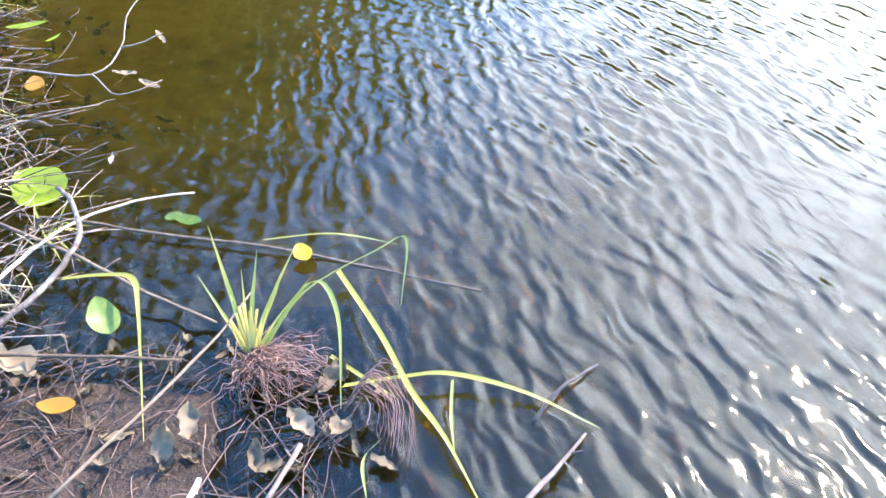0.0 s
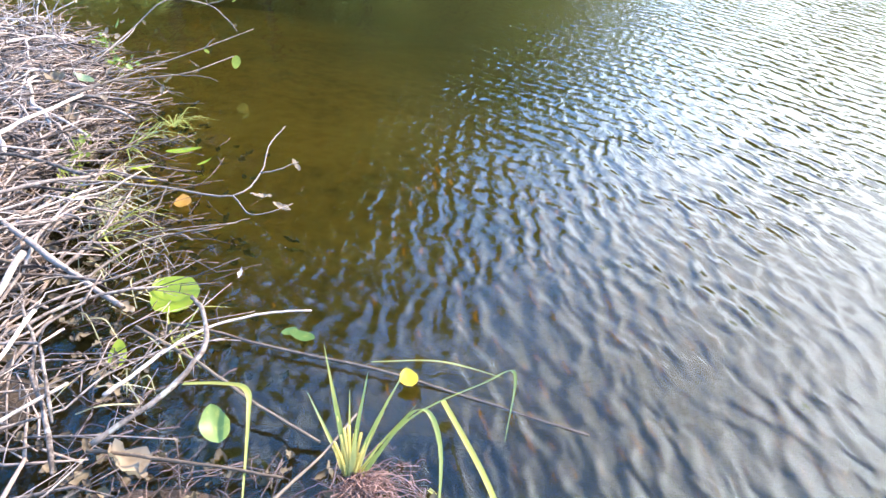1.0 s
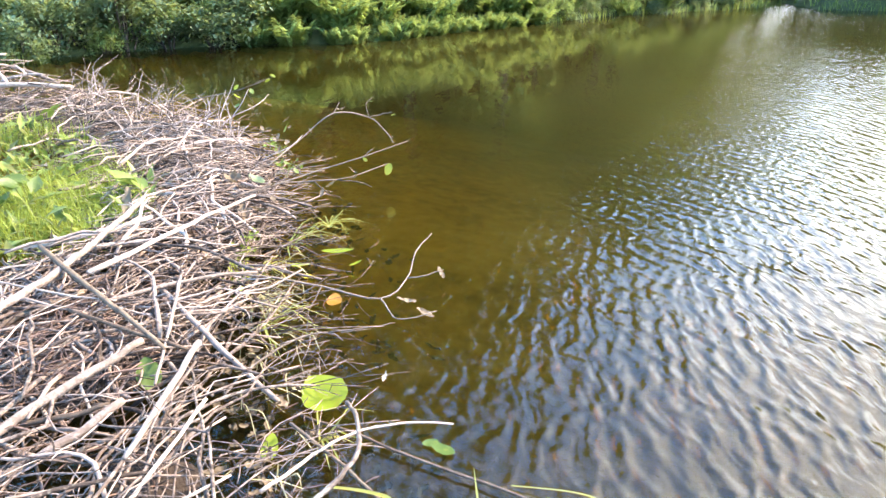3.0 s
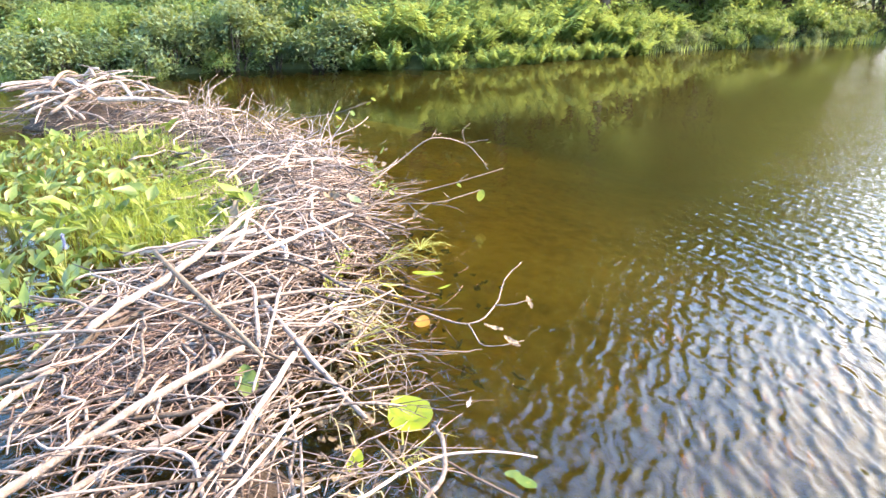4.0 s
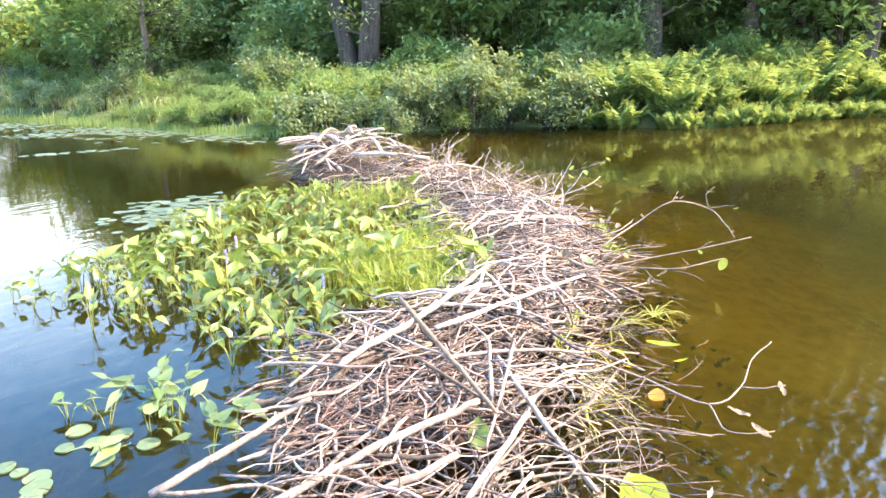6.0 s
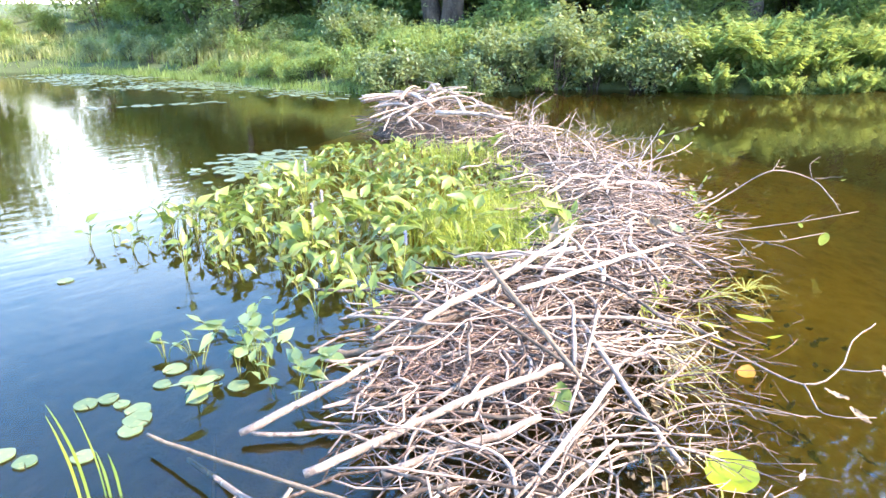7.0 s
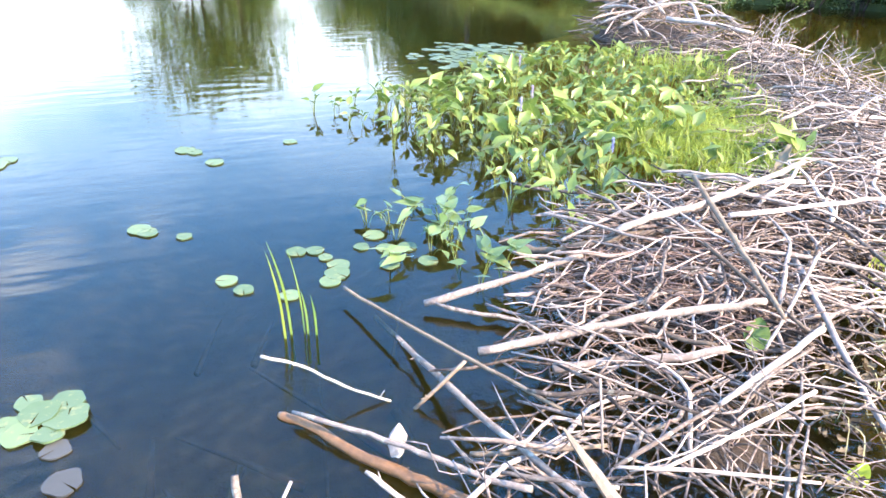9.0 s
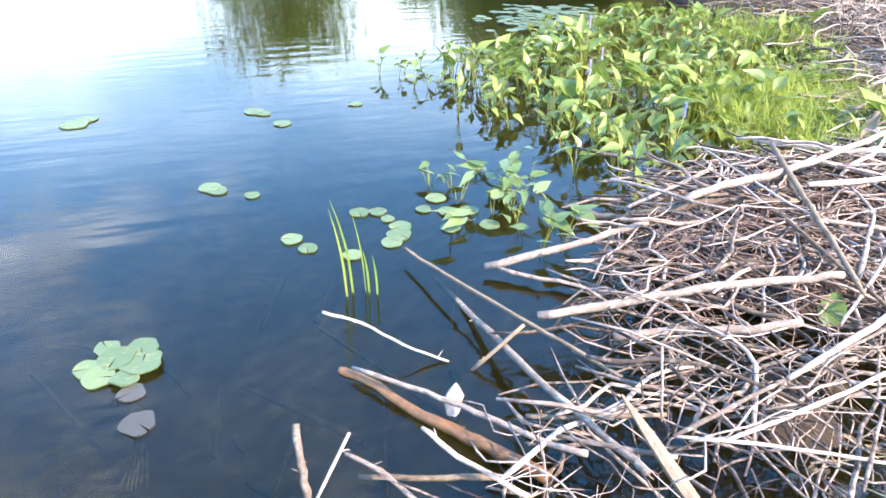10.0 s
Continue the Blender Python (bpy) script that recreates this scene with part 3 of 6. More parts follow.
for k in range(300):                                # the sticks that can be told apart
    s = along(0.3, 6.5) if k < 205 else rng.uniform(6.3, 9.2) if k < 245 else rng.uniform(9.2, 10.75)
    heap_end = s > 9.2
    u = rng.uniform(0.20 if s < 3 else 0.08, 0.97)
    r = rng.choice((0.0035, 0.0045, 0.0055, 0.0075, 0.011)) * rng.uniform(0.85, 1.15)
    if heap_end:
        r = rng.uniform(0.010, 0.026)
    elif s < 2.6:
        r *= 0.78
    elif s > 6.3:
        r *= 1.25
    length = min(1.6, rng.uniform(25, 60) * r + 0.42)
    if heap_end:
        length, u = rng.uniform(0.6, 1.3), lerp(0.2, 0.85, u)
    m = Mesh()
    p = stick_path(s, u, length, lay_angle(s), rng.uniform(0.02, 0.15), 8, 0.009 if heap_end else 0.07 if r < 0.008 else 0.04, rng.gauss(0, 0.2) if heap_end else None, 0.15 if heap_end else 0.35)
    m.tube(curve_path(p, 2, 0.002, rng), r, r * rng.uniform(0.3, 0.7), 7, 0.10, rng, 0.6)
    for b in range(0 if heap_end else rng.choice((0, 1, 1, 2))):         # side shoots, bent and broken
        o = p[rng.randrange(2, 6)]
        q = o + Vector((rng.gauss(0, 0.13), rng.gauss(0, 0.13), rng.uniform(0.0, 0.08)))
        m.tube(curve_path([o, lerp(o, q, 0.5) + Vector((rng.gauss(0, 0.015), rng.gauss(0, 0.015), 0.012)), q], 2), r * 0.55, r * 0.2, 5, 0.1, rng)
    part("stick", m, PALE if k % 3 and (heap_end or k % 5 < 2 and s > 2.6) else STICK, dam)
twigs = Mesh()
ridge = Mesh()
more = Mesh()
for k in range(430):                                # more of the same, crossing under them
    s = along(0.3, 6.6)
    r = rng.uniform(0.0042, 0.0105) * (0.8 if s < 2.4 else 1)
    p = stick_path(s, rng.uniform(0.22 if s < 3 else 0.05, 0.97), rng.uniform(0.40, 0.95), lay_angle(s), rng.uniform(-0.02, 0.11), 6, 0.06, rng.gauss(0, 0.11))
    more.tube(p, r, r * rng.uniform(0.35, 0.7), 6, 0.12, rng, 0.6)
    if rng.random() < 0.5:
        q = p[3] + Vector((rng.gauss(0, 0.13), rng.gauss(0, 0.13), rng.uniform(-0.02, 0.08)))
        more.tube([p[3], lerp(p[3], q, 0.5) + Vector((0, 0, 0.012)), q], r * 0.55, r * 0.25, 4, 0, rng)
tagged(part("under_layer", more, STICKS, dam, "weathered sticks crossing under the others"), kind="stuff")
for k in range(2150):
    s = along(0.3, 6.4) if rng.random() < 0.70 else rng.uniform(6.4, 10.9)
    if s < 4.6 and rng.random() < 0.55:
        continue
    u = rng.uniform(0.15 if s < 3 else 0.06, 1.0)
    r = rng.uniform(0.0022, 0.0065) * (1.4 if s > 6.4 else 1)
    length = rng.uniform(0.14, 0.5) * (1.7 if s > 6.4 else 1)
    p = stick_path(s, u, length, rng.uniform(0, 6.3), rng.uniform(-0.09, 0.06), 5, 0.17, rng.gauss(0, 0.22))
    heap = twigs if s < 6.0 + rng.gauss(0, 0.5) else ridge
    heap.tube(p, r, r * 0.4, 4, 0.1, rng)
    if rng.random() < 0.4:
        q = p[2] + Vector((rng.gauss(0, 0.09), rng.gauss(0, 0.09), rng.uniform(-0.02, 0.07)))
        heap.tube([p[2], lerp(p[2], q, 0.5) + Vector((0, 0, 0.012)), q], r * 0.6, r * 0.3, 3, 0, rng)
tagged(part("twig_tangle", twigs, STICKS, dam, "tangle of thin bleached twigs"), kind="stuff")
tagged(part("ridge_tangle", ridge, STICKS, dam, "tangle of sun-bleached twigs on the ridge"), kind="stuff")
red = Mesh()
for k in range(330):                                # a brushy reddish heap in the middle of the near part
    s, u = rng.gauss(3.25, 0.42), rng.uniform(0.35, 0.95)
    p = stick_path(s, u, rng.uniform(0.15, 0.45), rng.uniform(0, 6.3), rng.uniform(0.0, 0.10), 5, 0.16, rng.gauss(0, 0.2))
    red.tube(p, rng.uniform(0.002, 0.005), 0.0015, 4, 0.1, rng)
tagged(part("brushwood", red, REDDISH, dam, "heap of thin reddish brushwood"), kind="stuff")
fine = Mesh()
for k in range(330):                                # the finest twigs, lying loose on top
    s = along(1.0, 6.4)
    p = stick_path(s, rng.uniform(0.02, 0.98), rng.uniform(0.12, 0.42), rng.uniform(0, 6.3), rng.uniform(0.02, 0.13), 5, 0.14, rng.gauss(0, 0.22))
    r = rng.uniform(0.0014, 0.0036)
    fine.tube(p, r, r * 0.45, 4, 0, rng)
    if rng.random() < 0.35:
        q = p[2] + Vector((rng.gauss(0, 0.06), rng.gauss(0, 0.06), rng.uniform(-0.01, 0.05)))
        fine.tube([p[2], lerp(p[2], q, 0.5) + Vector((0, 0, 0.008)), q], r * 0.7, r * 0.3, 3, 0, rng)
tagged(part("loose_brush", fine, STICKS, dam, "loose fine bleached twigs"), kind="stuff")
upright = Mesh()
for k in range(105):                                # long forked twig ends standing up along the ridge
    s, u = rng.gauss(7.2, 0.95), rng.uniform(0.05, 0.75)
    x, y, h = dam_at(s, u)
    p0 = Vector((x, y, h * 0.75))
    tip = rng.uniform(0.12, 0.5)
    lean = Vector((rng.gauss(0.05, 0.14), rng.gauss(0.05, 0.14), 0))
    pts = [p0, p0 + lean * 0.2 + Vector((0, 0, tip * 0.4)), p0 + lean * 0.65 + Vector((rng.gauss(0, 0.03), rng.gauss(0, 0.03), tip * 0.75)), p0 + lean + Vector((rng.gauss(0, 0.05), rng.gauss(0, 0.05), tip))]
    r = rng.uniform(0.0035, 0.007)
    upright.tube(curve_path(pts, 3, 0.004, rng), r, r * 0.35, 4, 0.1, rng)
    for b in range(rng.choice((0, 1, 1, 2, 3))):
        o = lerp(pts[1], pts[2], rng.random())
        e = o + Vector((rng.gauss(0, 0.09), rng.gauss(0, 0.09), rng.uniform(0.03, 0.16)))
        upright.tube(curve_path([o, lerp(o, e, 0.5) + Vector((rng.gauss(0, 0.015), rng.gauss(0, 0.015), -0.008)), e], 2), r * 0.6, r * 0.25, 4, 0, rng)
tagged(part("standing_brush", upright, STICKS_PALE, dam, "forked twig ends standing up along the ridge"), kind="stuff")


def limb(name, points, r0, r1, mat, label, forks=()):
    """A branch or log of its own, with the forks that it has."""
    ob = thing(name, label, "branch" if name == "branch" else "log", Matrix.Translation(points[len(points) // 2]))
    inv = Vector(points[len(points) // 2])
    m = Mesh()
    if name == "branch":
        r0, r1 = r0 * (0.62 if mat == TWIG else 0.82), r1 * 0.85
    rl = random.Random(len(label) * 31 + int(1000 * points[0][0]))
    path = curve_path([Vector(p) - inv for p in points], 4, min(0.005, r0 * 0.3), rl)
    m.tube(path, r0, r1, 9 if r0 > 0.012 else 6, 0.10, rl, 0.9)
    for _ in range(int(2 + 40 * (1 if r0 > 0.012 else 0) * r0)):      # knots and broken side twigs
        i = rl.randrange(1, len(path) - 1)
        q = path[i] + Vector((rl.gauss(0, 1), rl.gauss(0, 1), rl.uniform(0, 1))).normalized() * (r0 + rl.uniform(0.006, 0.03))
        m.tube([path[i], q], r0 * 0.42, r0 * 0.2, 5, 0, rl)
    part("wood", m, mat, ob)
    for f in forks:
        fm = Mesh()
        fm.tube(curve_path([Vector(p) - inv for p in f], 4, 0.004, rl), lerp(r0, r1, 0.6), r1 * 0.6, 5, 0.08, rl)
        part("fork", fm, mat, ob)
    return ob


limb("log", [(-2.17, 0.78, 0.15), (-2.11, 1.04, 0.18), (-2.05, 1.34, 0.23), (-1.94, 1.59, 0.28), (-1.87, 1.79, 0.31)], 0.017, 0.014, PALE, "sun-bleached log lying across the dam into the water")
limb("log", [(-2.00, 0.99, 0.13), (-1.94, 1.17, 0.16), (-1.81, 1.37, 0.21), (-1.75, 1.52, 0.25)], 0.018, 0.014, PALE, "pale straight log half sunk at the dam's edge")
limb("log", [(-2.71, 0.79, 0.04), (-2.63, 1.10, 0.12), (-2.62, 1.26, 0.15), (-2.60, 1.50, 0.20)], 0.017, 0.013, GREY, "grey stick pointing out over the water")
limb("log", [(-3.16, 1.40, 0.03), (-2.92, 1.52, 0.06), (-2.73, 1.65, 0.17), (-2.64, 1.86, 0.23), (-2.45, 2.13, 0.28)], 0.022, 0.013, TAN, "crooked tan limb lying on the stick dam")
limb("log", [(-2.66, 1.72, 0.25), (-2.66, 1.90, 0.29), (-2.64, 2.21, 0.33), (-2.68, 2.56, 0.38), (-2.72, 2.91, 0.43)], 0.019, 0.014, PALE, "thick bleached log on top of the dam")
limb("log", [(-3.10, 2.44, 0.29), (-2.92, 2.56, 0.32), (-2.79, 2.67, 0.33), (-2.65, 2.87, 0.35)], 0.018, 0.013, PALE, "bleached log end resting on the dam")
limb("log", [(-2.91, 2.37, 0.35), (-2.38, 2.09, 0.33), (-2.11, 1.96, 0.31), (-1.78, 1.79, 0.29)], 0.014, 0.009, TAN, "grey pole lying crosswise over other sticks")
limb("log", [(-7.25, 5.80, 0.42), (-6.75, 6.02, 0.42), (-6.28, 6.22, 0.38)], 0.030, 0.024, PALE, "thick bleached pole lying along the far ridge")
limb("branch", [(-2.40, 1.24, 0.13), (-2.11, 1.34, 0.19), (-1.91, 1.42, 0.22), (-1.78, 1.49, 0.25)], 0.015, 0.010, TAN, "thin tan branch in the stick pile")
limb("branch", [(-2.17, 2.27, 0.27), (-1.70, 1.99, 0.20), (-1.54, 1.91, 0.16), (-1.34, 1.81, 0.12)], 0.016, 0.011, GREY, "grey branch trailing down to the water side")
limb("branch", [(-1.68, 1.86, 0.29), (-1.61, 1.60, 0.28), (-1.52, 1.25, 0.27)], 0.016, 0.011, GREY, "grey branch crossing the pile")
limb("branch", [(-2.24, 2.01, 0.31), (-2.13, 2.24, 0.29), (-1.99, 2.43, 0.27), (-1.86, 2.60, 0.23)], 0.014, 0.009, GREY, "grey branch near the top of the dam")
limb("branch", [(-2.49, 2.21, 0.33), (-2.44, 2.58, 0.33), (-2.40, 2.99, 0.33), (-2.36, 3.44, 0.31)], 0.016, 0.010, PALE, "pale branch near the top of the dam")
limb("branch", [(-2.83, 0.61, -0.06), (-2.24, 0.63, 0.06), (-1.83, 0.66, 0.13), (-1.48, 0.71, 0.19), (-1.39, 0.72, 0.20)], 0.015, 0.012, GREY, "long weathered pole slanting out of the water")
limb("branch", [(-2.93, 0.50, 0.06), (-2.73, 0.55, 0.08), (-2.18, 0.70, 0.16), (-1.98, 0.77, 0.18), (-1.72, 0.84, 0.22)], 0.010, 0.008, TAN, "thin straight stick held over the water")
limb("branch", [(-2.13, 0.52, 0.00), (-2.11, 0.70, 0.17)], 0.010, 0.010, TAN, "short bleached stub leaning on a pole")
limb("branch", [(-2.35, 0.05, 0.20), (-2.31, 0.18, 0.15), (-2.25, 0.31, 0.07), (-2.20, 0.46, 0.00)], 0.008, 0.006, WHITE, "white peeled twig lying on the water")
limb("log", [(-2.27, 0.08, 0.00), (-2.19, 0.16, 0.00), (-1.99, 0.27, 0.01), (-1.85, 0.37, 0.02), (-1.72, 0.46, 0.03), (-1.58, 0.55, 0.04)], 0.016, 0.022, ORANGE, "wet orange-brown log with stripped bark, half afloat")
limb("branch", [(-2.22, 0.12, 0.04), (-1.98, 0.31, 0.08), (-1.82, 0.42, 0.11), (-1.61, 0.56, 0.14), (-1.53, 0.63, 0.16)], 0.010, 0.012, GREY, "grey stick lying along the wet log")
limb("branch", [(-1.72, -0.11, 0.31), (-1.66, -0.11, 0.23), (-1.62, -0.11, 0.14)], 0.013, 0.014, GREY, "upright bleached stub with a broken top")
limb("branch", [(-1.70, 0.02, 0.26), (-1.63, -0.09, 0.12)], 0.006, 0.006, PALE, "short pale stick leaning out of the water")
limb("branch", [(-1.75, 0.01, 0.14), (-1.67, 0.09, 0.13), (-1.57, 0.16, 0.10)], 0.008, 0.010, GREY, "bent grey branch end above the water")
limb("branch", [(-1.72, 0.22, 0.20), (-1.62, 0.29, 0.17), (-1.47, 0.44, 0.12)], 0.009, 0.011, PALE, "white peeled stick with a chewed end")
limb("branch", [(-1.73, 0.04, 0.06), (-1.65, 0.22, 0.08), (-1.58, 0.39, 0.10)], 0.009, 0.013, TAN, "thin tan stick lying at the water's edge")
limb("branch", [(-1.45, 0.83, 0.24), (-1.36, 1.00, 0.25), (-1.27, 1.16, 0.25), (-1.20, 1.30, 0.24)], 0.007, 0.006, PALE, "pale stick over the near end of the dam")
limb("branch", [(-1.41, 0.95, 0.22), (-1.41, 1.22, 0.26), (-1.45, 1.56, 0.28)], 0.008, 0.008, PALE, "pale crooked stick over the near end of the dam")
limb("branch", [(-1.45, 0.83, 0.24), (-1.52, 1.21, 0.26), (-1.62, 1.75, 0.28)], 0.009, 0.007, GREY, "long grey pole across the near end of the dam")
limb("branch", [(-1.66, 0.91, 0.36), (-1.54, 0.86, 0.20)], 0.006, 0.005, PALE, "short upright stub in the stick pile")
limb("branch", [(-1.77, 0.56, 0.10), (-1.70, 0.65, 0.13), (-1.56, 0.89, 0.20)], 0.010, 0.008, TAN, "chewed stick end at the water's edge")
limb("branch", [(-1.64, 0.58, 0.14), (-1.53, 0.67, 0.18), (-1.40, 0.81, 0.22)], 0.009, 0.007, GREY, "grey stick at the near end of the dam")
limb("branch", [(-1.05, 1.13, 0.20), (-0.99, 1.19, 0.22), (-0.90, 1.30, 0.25), (-0.86, 1.40, 0.28), (-0.87, 1.48, 0.29), (-0.92, 1.58, 0.30), (-0.98, 1.64, 0.30)], 0.010, 0.008, GREY, "hooked grey stick standing out of the pile")
limb("branch", [(-1.28, 1.86, 0.03), (-1.03, 1.81, 0.03), (-0.83, 1.76, 0.02), (-0.42, 1.67, 0.02), (-0.12, 1.59, 0.00), (0.25, 1.46, 0.00)], 0.007, 0.005, TAN, "long thin rod lying along the water")
limb("branch", [(-1.11, 1.30, 0.20), (-1.07, 1.38, 0.20), (-1.03, 1.54, 0.18), (-0.96, 1.71, 0.14), (-0.83, 1.84, 0.10), (-0.70, 1.92, 0.06)], 0.008, 0.004, PALE, "pale forked twig over the water")
limb("branch", [(-0.75, 0.73, 0.16), (-0.57, 0.98, 0.18), (-0.47, 1.18, 0.16), (-0.42, 1.37, 0.12)], 0.005, 0.004, TAN, "thin brown twig standing in the shallows")
limb("branch", [(-1.08, 1.14, 0.16), (-1.00, 1.15, 0.15), (-0.79, 1.14, 0.14), (-0.57, 1.15, 0.10)], 0.007, 0.005, TAN, "thin twig lying over dead leaves")
limb("branch", [(-1.22, 1.68, 0.14), (-0.96, 1.56, 0.10), (-0.74, 1.44, 0.06), (-0.53, 1.34, 0.03)], 0.008, 0.006, TAN, "thin brown twig in the shallows")
limb("branch", [(-0.31, 0.74, 0.10), (-0.25, 0.91, 0.06)], 0.008, 0.009, PALE, "white peeled stick end at the water's edge")
limb("branch", [(-0.47, 0.74, 0.12), (-0.46, 0.81, 0.10)], 0.008, 0.009, PALE, "white peeled stick end at the water's edge")
limb("branch", [(0.25, 0.72, 0.06), (0.38, 0.85, 0.03), (0.46, 0.94, 0.00)], 0.009, 0.004, PALE, "pale twig half sunk in the water")
limb("branch", [(0.33, 0.98, -0.01), (0.41, 1.06, 0.02), (0.54, 1.15, 0.01)], 0.008, 0.004, DARK, "dark wet twig on the water")
limb("branch", [(-2.81, 1.53, 0.17), (-2.88, 1.95, 0.25), (-2.89, 2.03, 0.27)], 0.012, 0.008, PALE, "pale forked stick on the dam")
limb("branch", [(-3.09, 2.12, 0.29), (-2.47, 2.03, 0.31), (-2.20, 2.04, 0.31)], 0.007, 0.005, PALE, "thin grey rod curving over the pile")
limb("branch", [(-2.33, 1.92, 0.31), (-2.02, 1.86, 0.30), (-1.70, 1.83, 0.27)], 0.011, 0.008, TAN, "brown bark-covered branch in the pile")
limb("branch", [(-2.10, 2.34, 0.30), (-1.93, 2.05, 0.29), (-1.80, 1.82, 0.28), (-1.68, 1.60, 0.27)], 0.009, 0.006, PALE, "pale branch hanging down the open-water side")
limb("branch", [(-2.33, 2.52, 0.20), (-2.19, 2.57, 0.20), (-1.91, 2.69, 0.16), (-1.62, 2.77, 0.10), (-1.32, 2.81, 0.05), (-1.26, 3.05, 0.06), (-1.31, 3.35, 0.08), (-1.29, 3.60, 0.10)], 0.011, 0.004, TWIG, "bare forked branch reaching over the water",
     [[(-1.26, 3.05, 0.06), (-1.16, 3.10, 0.07), (-1.09, 3.16, 0.08)],
      [(-1.32, 2.81, 0.05), (-1.18, 2.68, 0.02), (-1.02, 2.79, 0.03)],
      [(-1.62, 2.77, 0.10), (-1.60, 2.58, 0.06), (-1.54, 2.42, 0.03)]])
limb("branch", [(-2.49, 3.40, 0.30), (-2.36, 3.71, 0.30), (-2.09, 4.04, 0.25), (-2.00, 4.23, 0.24), (-1.93, 4.59, 0.22)], 0.010, 0.004, TWIG, "thin branch with one green leaf over the water",
     [[(-2.09, 4.04, 0.25), (-1.97, 4.16, 0.20), (-1.91, 4.21, 0.16)],
      [(-2.18, 3.88, 0.28), (-2.10, 3.90, 0.20), (-2.02, 3.93, 0.16)]])
limb("branch", [(-2.44, 3.46, 0.30), (-2.17, 3.91, 0.34), (-1.92, 4.12, 0.40), (-1.71, 4.45, 0.44)], 0.009, 0.003, TWIG, "bare twig reaching over the water",
     [[(-1.92, 4.12, 0.40), (-1.87, 4.19, 0.44)]])
limb("branch", [(-2.44, 3.75, 0.40), (-2.38, 4.16, 0.50), (-2.21, 4.33, 0.64), (-2.06, 4.60, 0.56), (-1.91, 4.50, 0.50), (-1.76, 4.29, 0.46)], 0.009, 0.003, TWIG, "forked upright branch with withered leaves",
     [[(-2.06, 4.60, 0.56), (-2.15, 4.77, 0.62), (-2.17, 4.99, 0.64)],
      [(-2.06, 4.60, 0.56), (-1.97, 4.66, 0.58), (-1.89, 4.63, 0.60)],
      [(-2.21, 4.33, 0.64), (-2.25, 4.51, 0.68)]])
limb("branch", [(-1.57, 1.81, 0.10), (-1.56, 1.96, 0.12), (-1.49, 2.22, 0.12), (-1.39, 2.35, 0.10), (-1.33, 2.37, 0.06)], 0.010, 0.004, TWIG, "thin arched branch over the shallows",
     [[(-1.39, 2.35, 0.10), (-1.25, 2.47, 0.08), (-1.17, 2.61, 0.04)]])
limb("branch", [(-4.30, 5.64, 0.42), (-3.95, 5.77, 0.48), (-3.72, 5.77, 0.55), (-3.56, 5.93, 0.62)], 0.008, 0.003, TWIG, "twig with a few young leaves on the ridge",
     [[(-3.72, 5.77, 0.55), (-3.64, 5.84, 0.60)]])



# ---- leaves and plants ----
def heart_leaf(length, width, droop=0.25, fold=0.18, lobes=0.22):
    """An arrow-shaped leaf along +y with lobes at its base, folded on its midrib and drooping to its tip."""
    prof = [(-lobes, 0.34), (-0.08, 0.72), (0.08, 1.0), (0.24, 0.96), (0.46, 0.70), (0.70, 0.38), (0.88, 0.14), (1.0, 0.01)]
    v, f = [], []
    for t, w in prof:
        z = -droop * length * max(t, 0) ** 2
        x = w * width / 2
        base = max(t, 0.0) if t < 0.05 else t
        v += [(-x, t * length, z + fold * x), (-x * 0.45, t * length, z + fold * x * 0.25), (0, base * length, z), (x * 0.45, t * length, z + fold * x * 0.25), (x, t * length, z + fold * x)]
    for i in range(len(prof) - 1):
        for j in range(4):
            a = 5 * i + j
            f.append((a, a + 1, a + 6, a + 5))
    return v, f


def pad_disc(r, seed, cup=0.03, wavy=0.05):
    """A lily pad: round with one notch, a wavy rim and a little thickness."""
    rr = random.Random(seed)
    n, v, f = 32, [(0, 0, 0.004)], []
    for i in range(n):
        a = radians(4) + (2 * math.pi - radians(8)) * i / (n - 1)
        k = r * (1 + wavy * math.sin(3 * a + seed) + 0.8 * wavy * math.sin(5 * a + 2 * seed) + rr.uniform(-0.35, 0.35) * wavy)
        v.append((k * 0.55 * math.cos(a), k * 0.55 * math.sin(a), 0.004))
        v.append((k * math.cos(a), k * math.sin(a), 0.004 + cup * r * (0.5 + 0.5 * math.sin(2 * a + seed))))
        v.append((k * 0.98 * math.cos(a), k * 0.98 * math.sin(a), -0.002))
    for i in range(n - 1):
        a = 1 + 3 * i
        f += [(0, a, a + 3), (a, a + 1, a + 4, a + 3), (a + 1, a + 2, a + 5, a + 4)]
    return v, f


def ragged_leaf(length, width, seed, curl=0.25, crumple=0.05):
    """A fallen leaf: pointed oval with a toothed rim, curled."""
    rr = random.Random(seed)
    n, v, f = 9, [], []
    for i in range(n):
        t = i / (n - 1)
        w = width / 2 * max(0.05, math.sin(math.pi * min(1, t * 0.92 + 0.05)) ** 0.7)
        z = curl * length * (t - 0.5) ** 2 + rr.uniform(-0.004, 0.004)
        for x in (-1, -0.5, 0, 0.5, 1):
            e = w * x * (1 + (rr.uniform(-0.2 - 2 * crumple, 0.12) if abs(x) == 1 else 0))
            v.append((e, (t - 0.5) * length + rr.uniform(-0.03, 0.03) * length, z + curl * 1.2 * abs(e) * abs(x) + rr.uniform(-crumple, crumple) * width))
    for i in range(n - 1):
        for j in range(4):
            a = 5 * i + j
            f.append((a, a + 1, a + 6, a + 5))
    return v, f


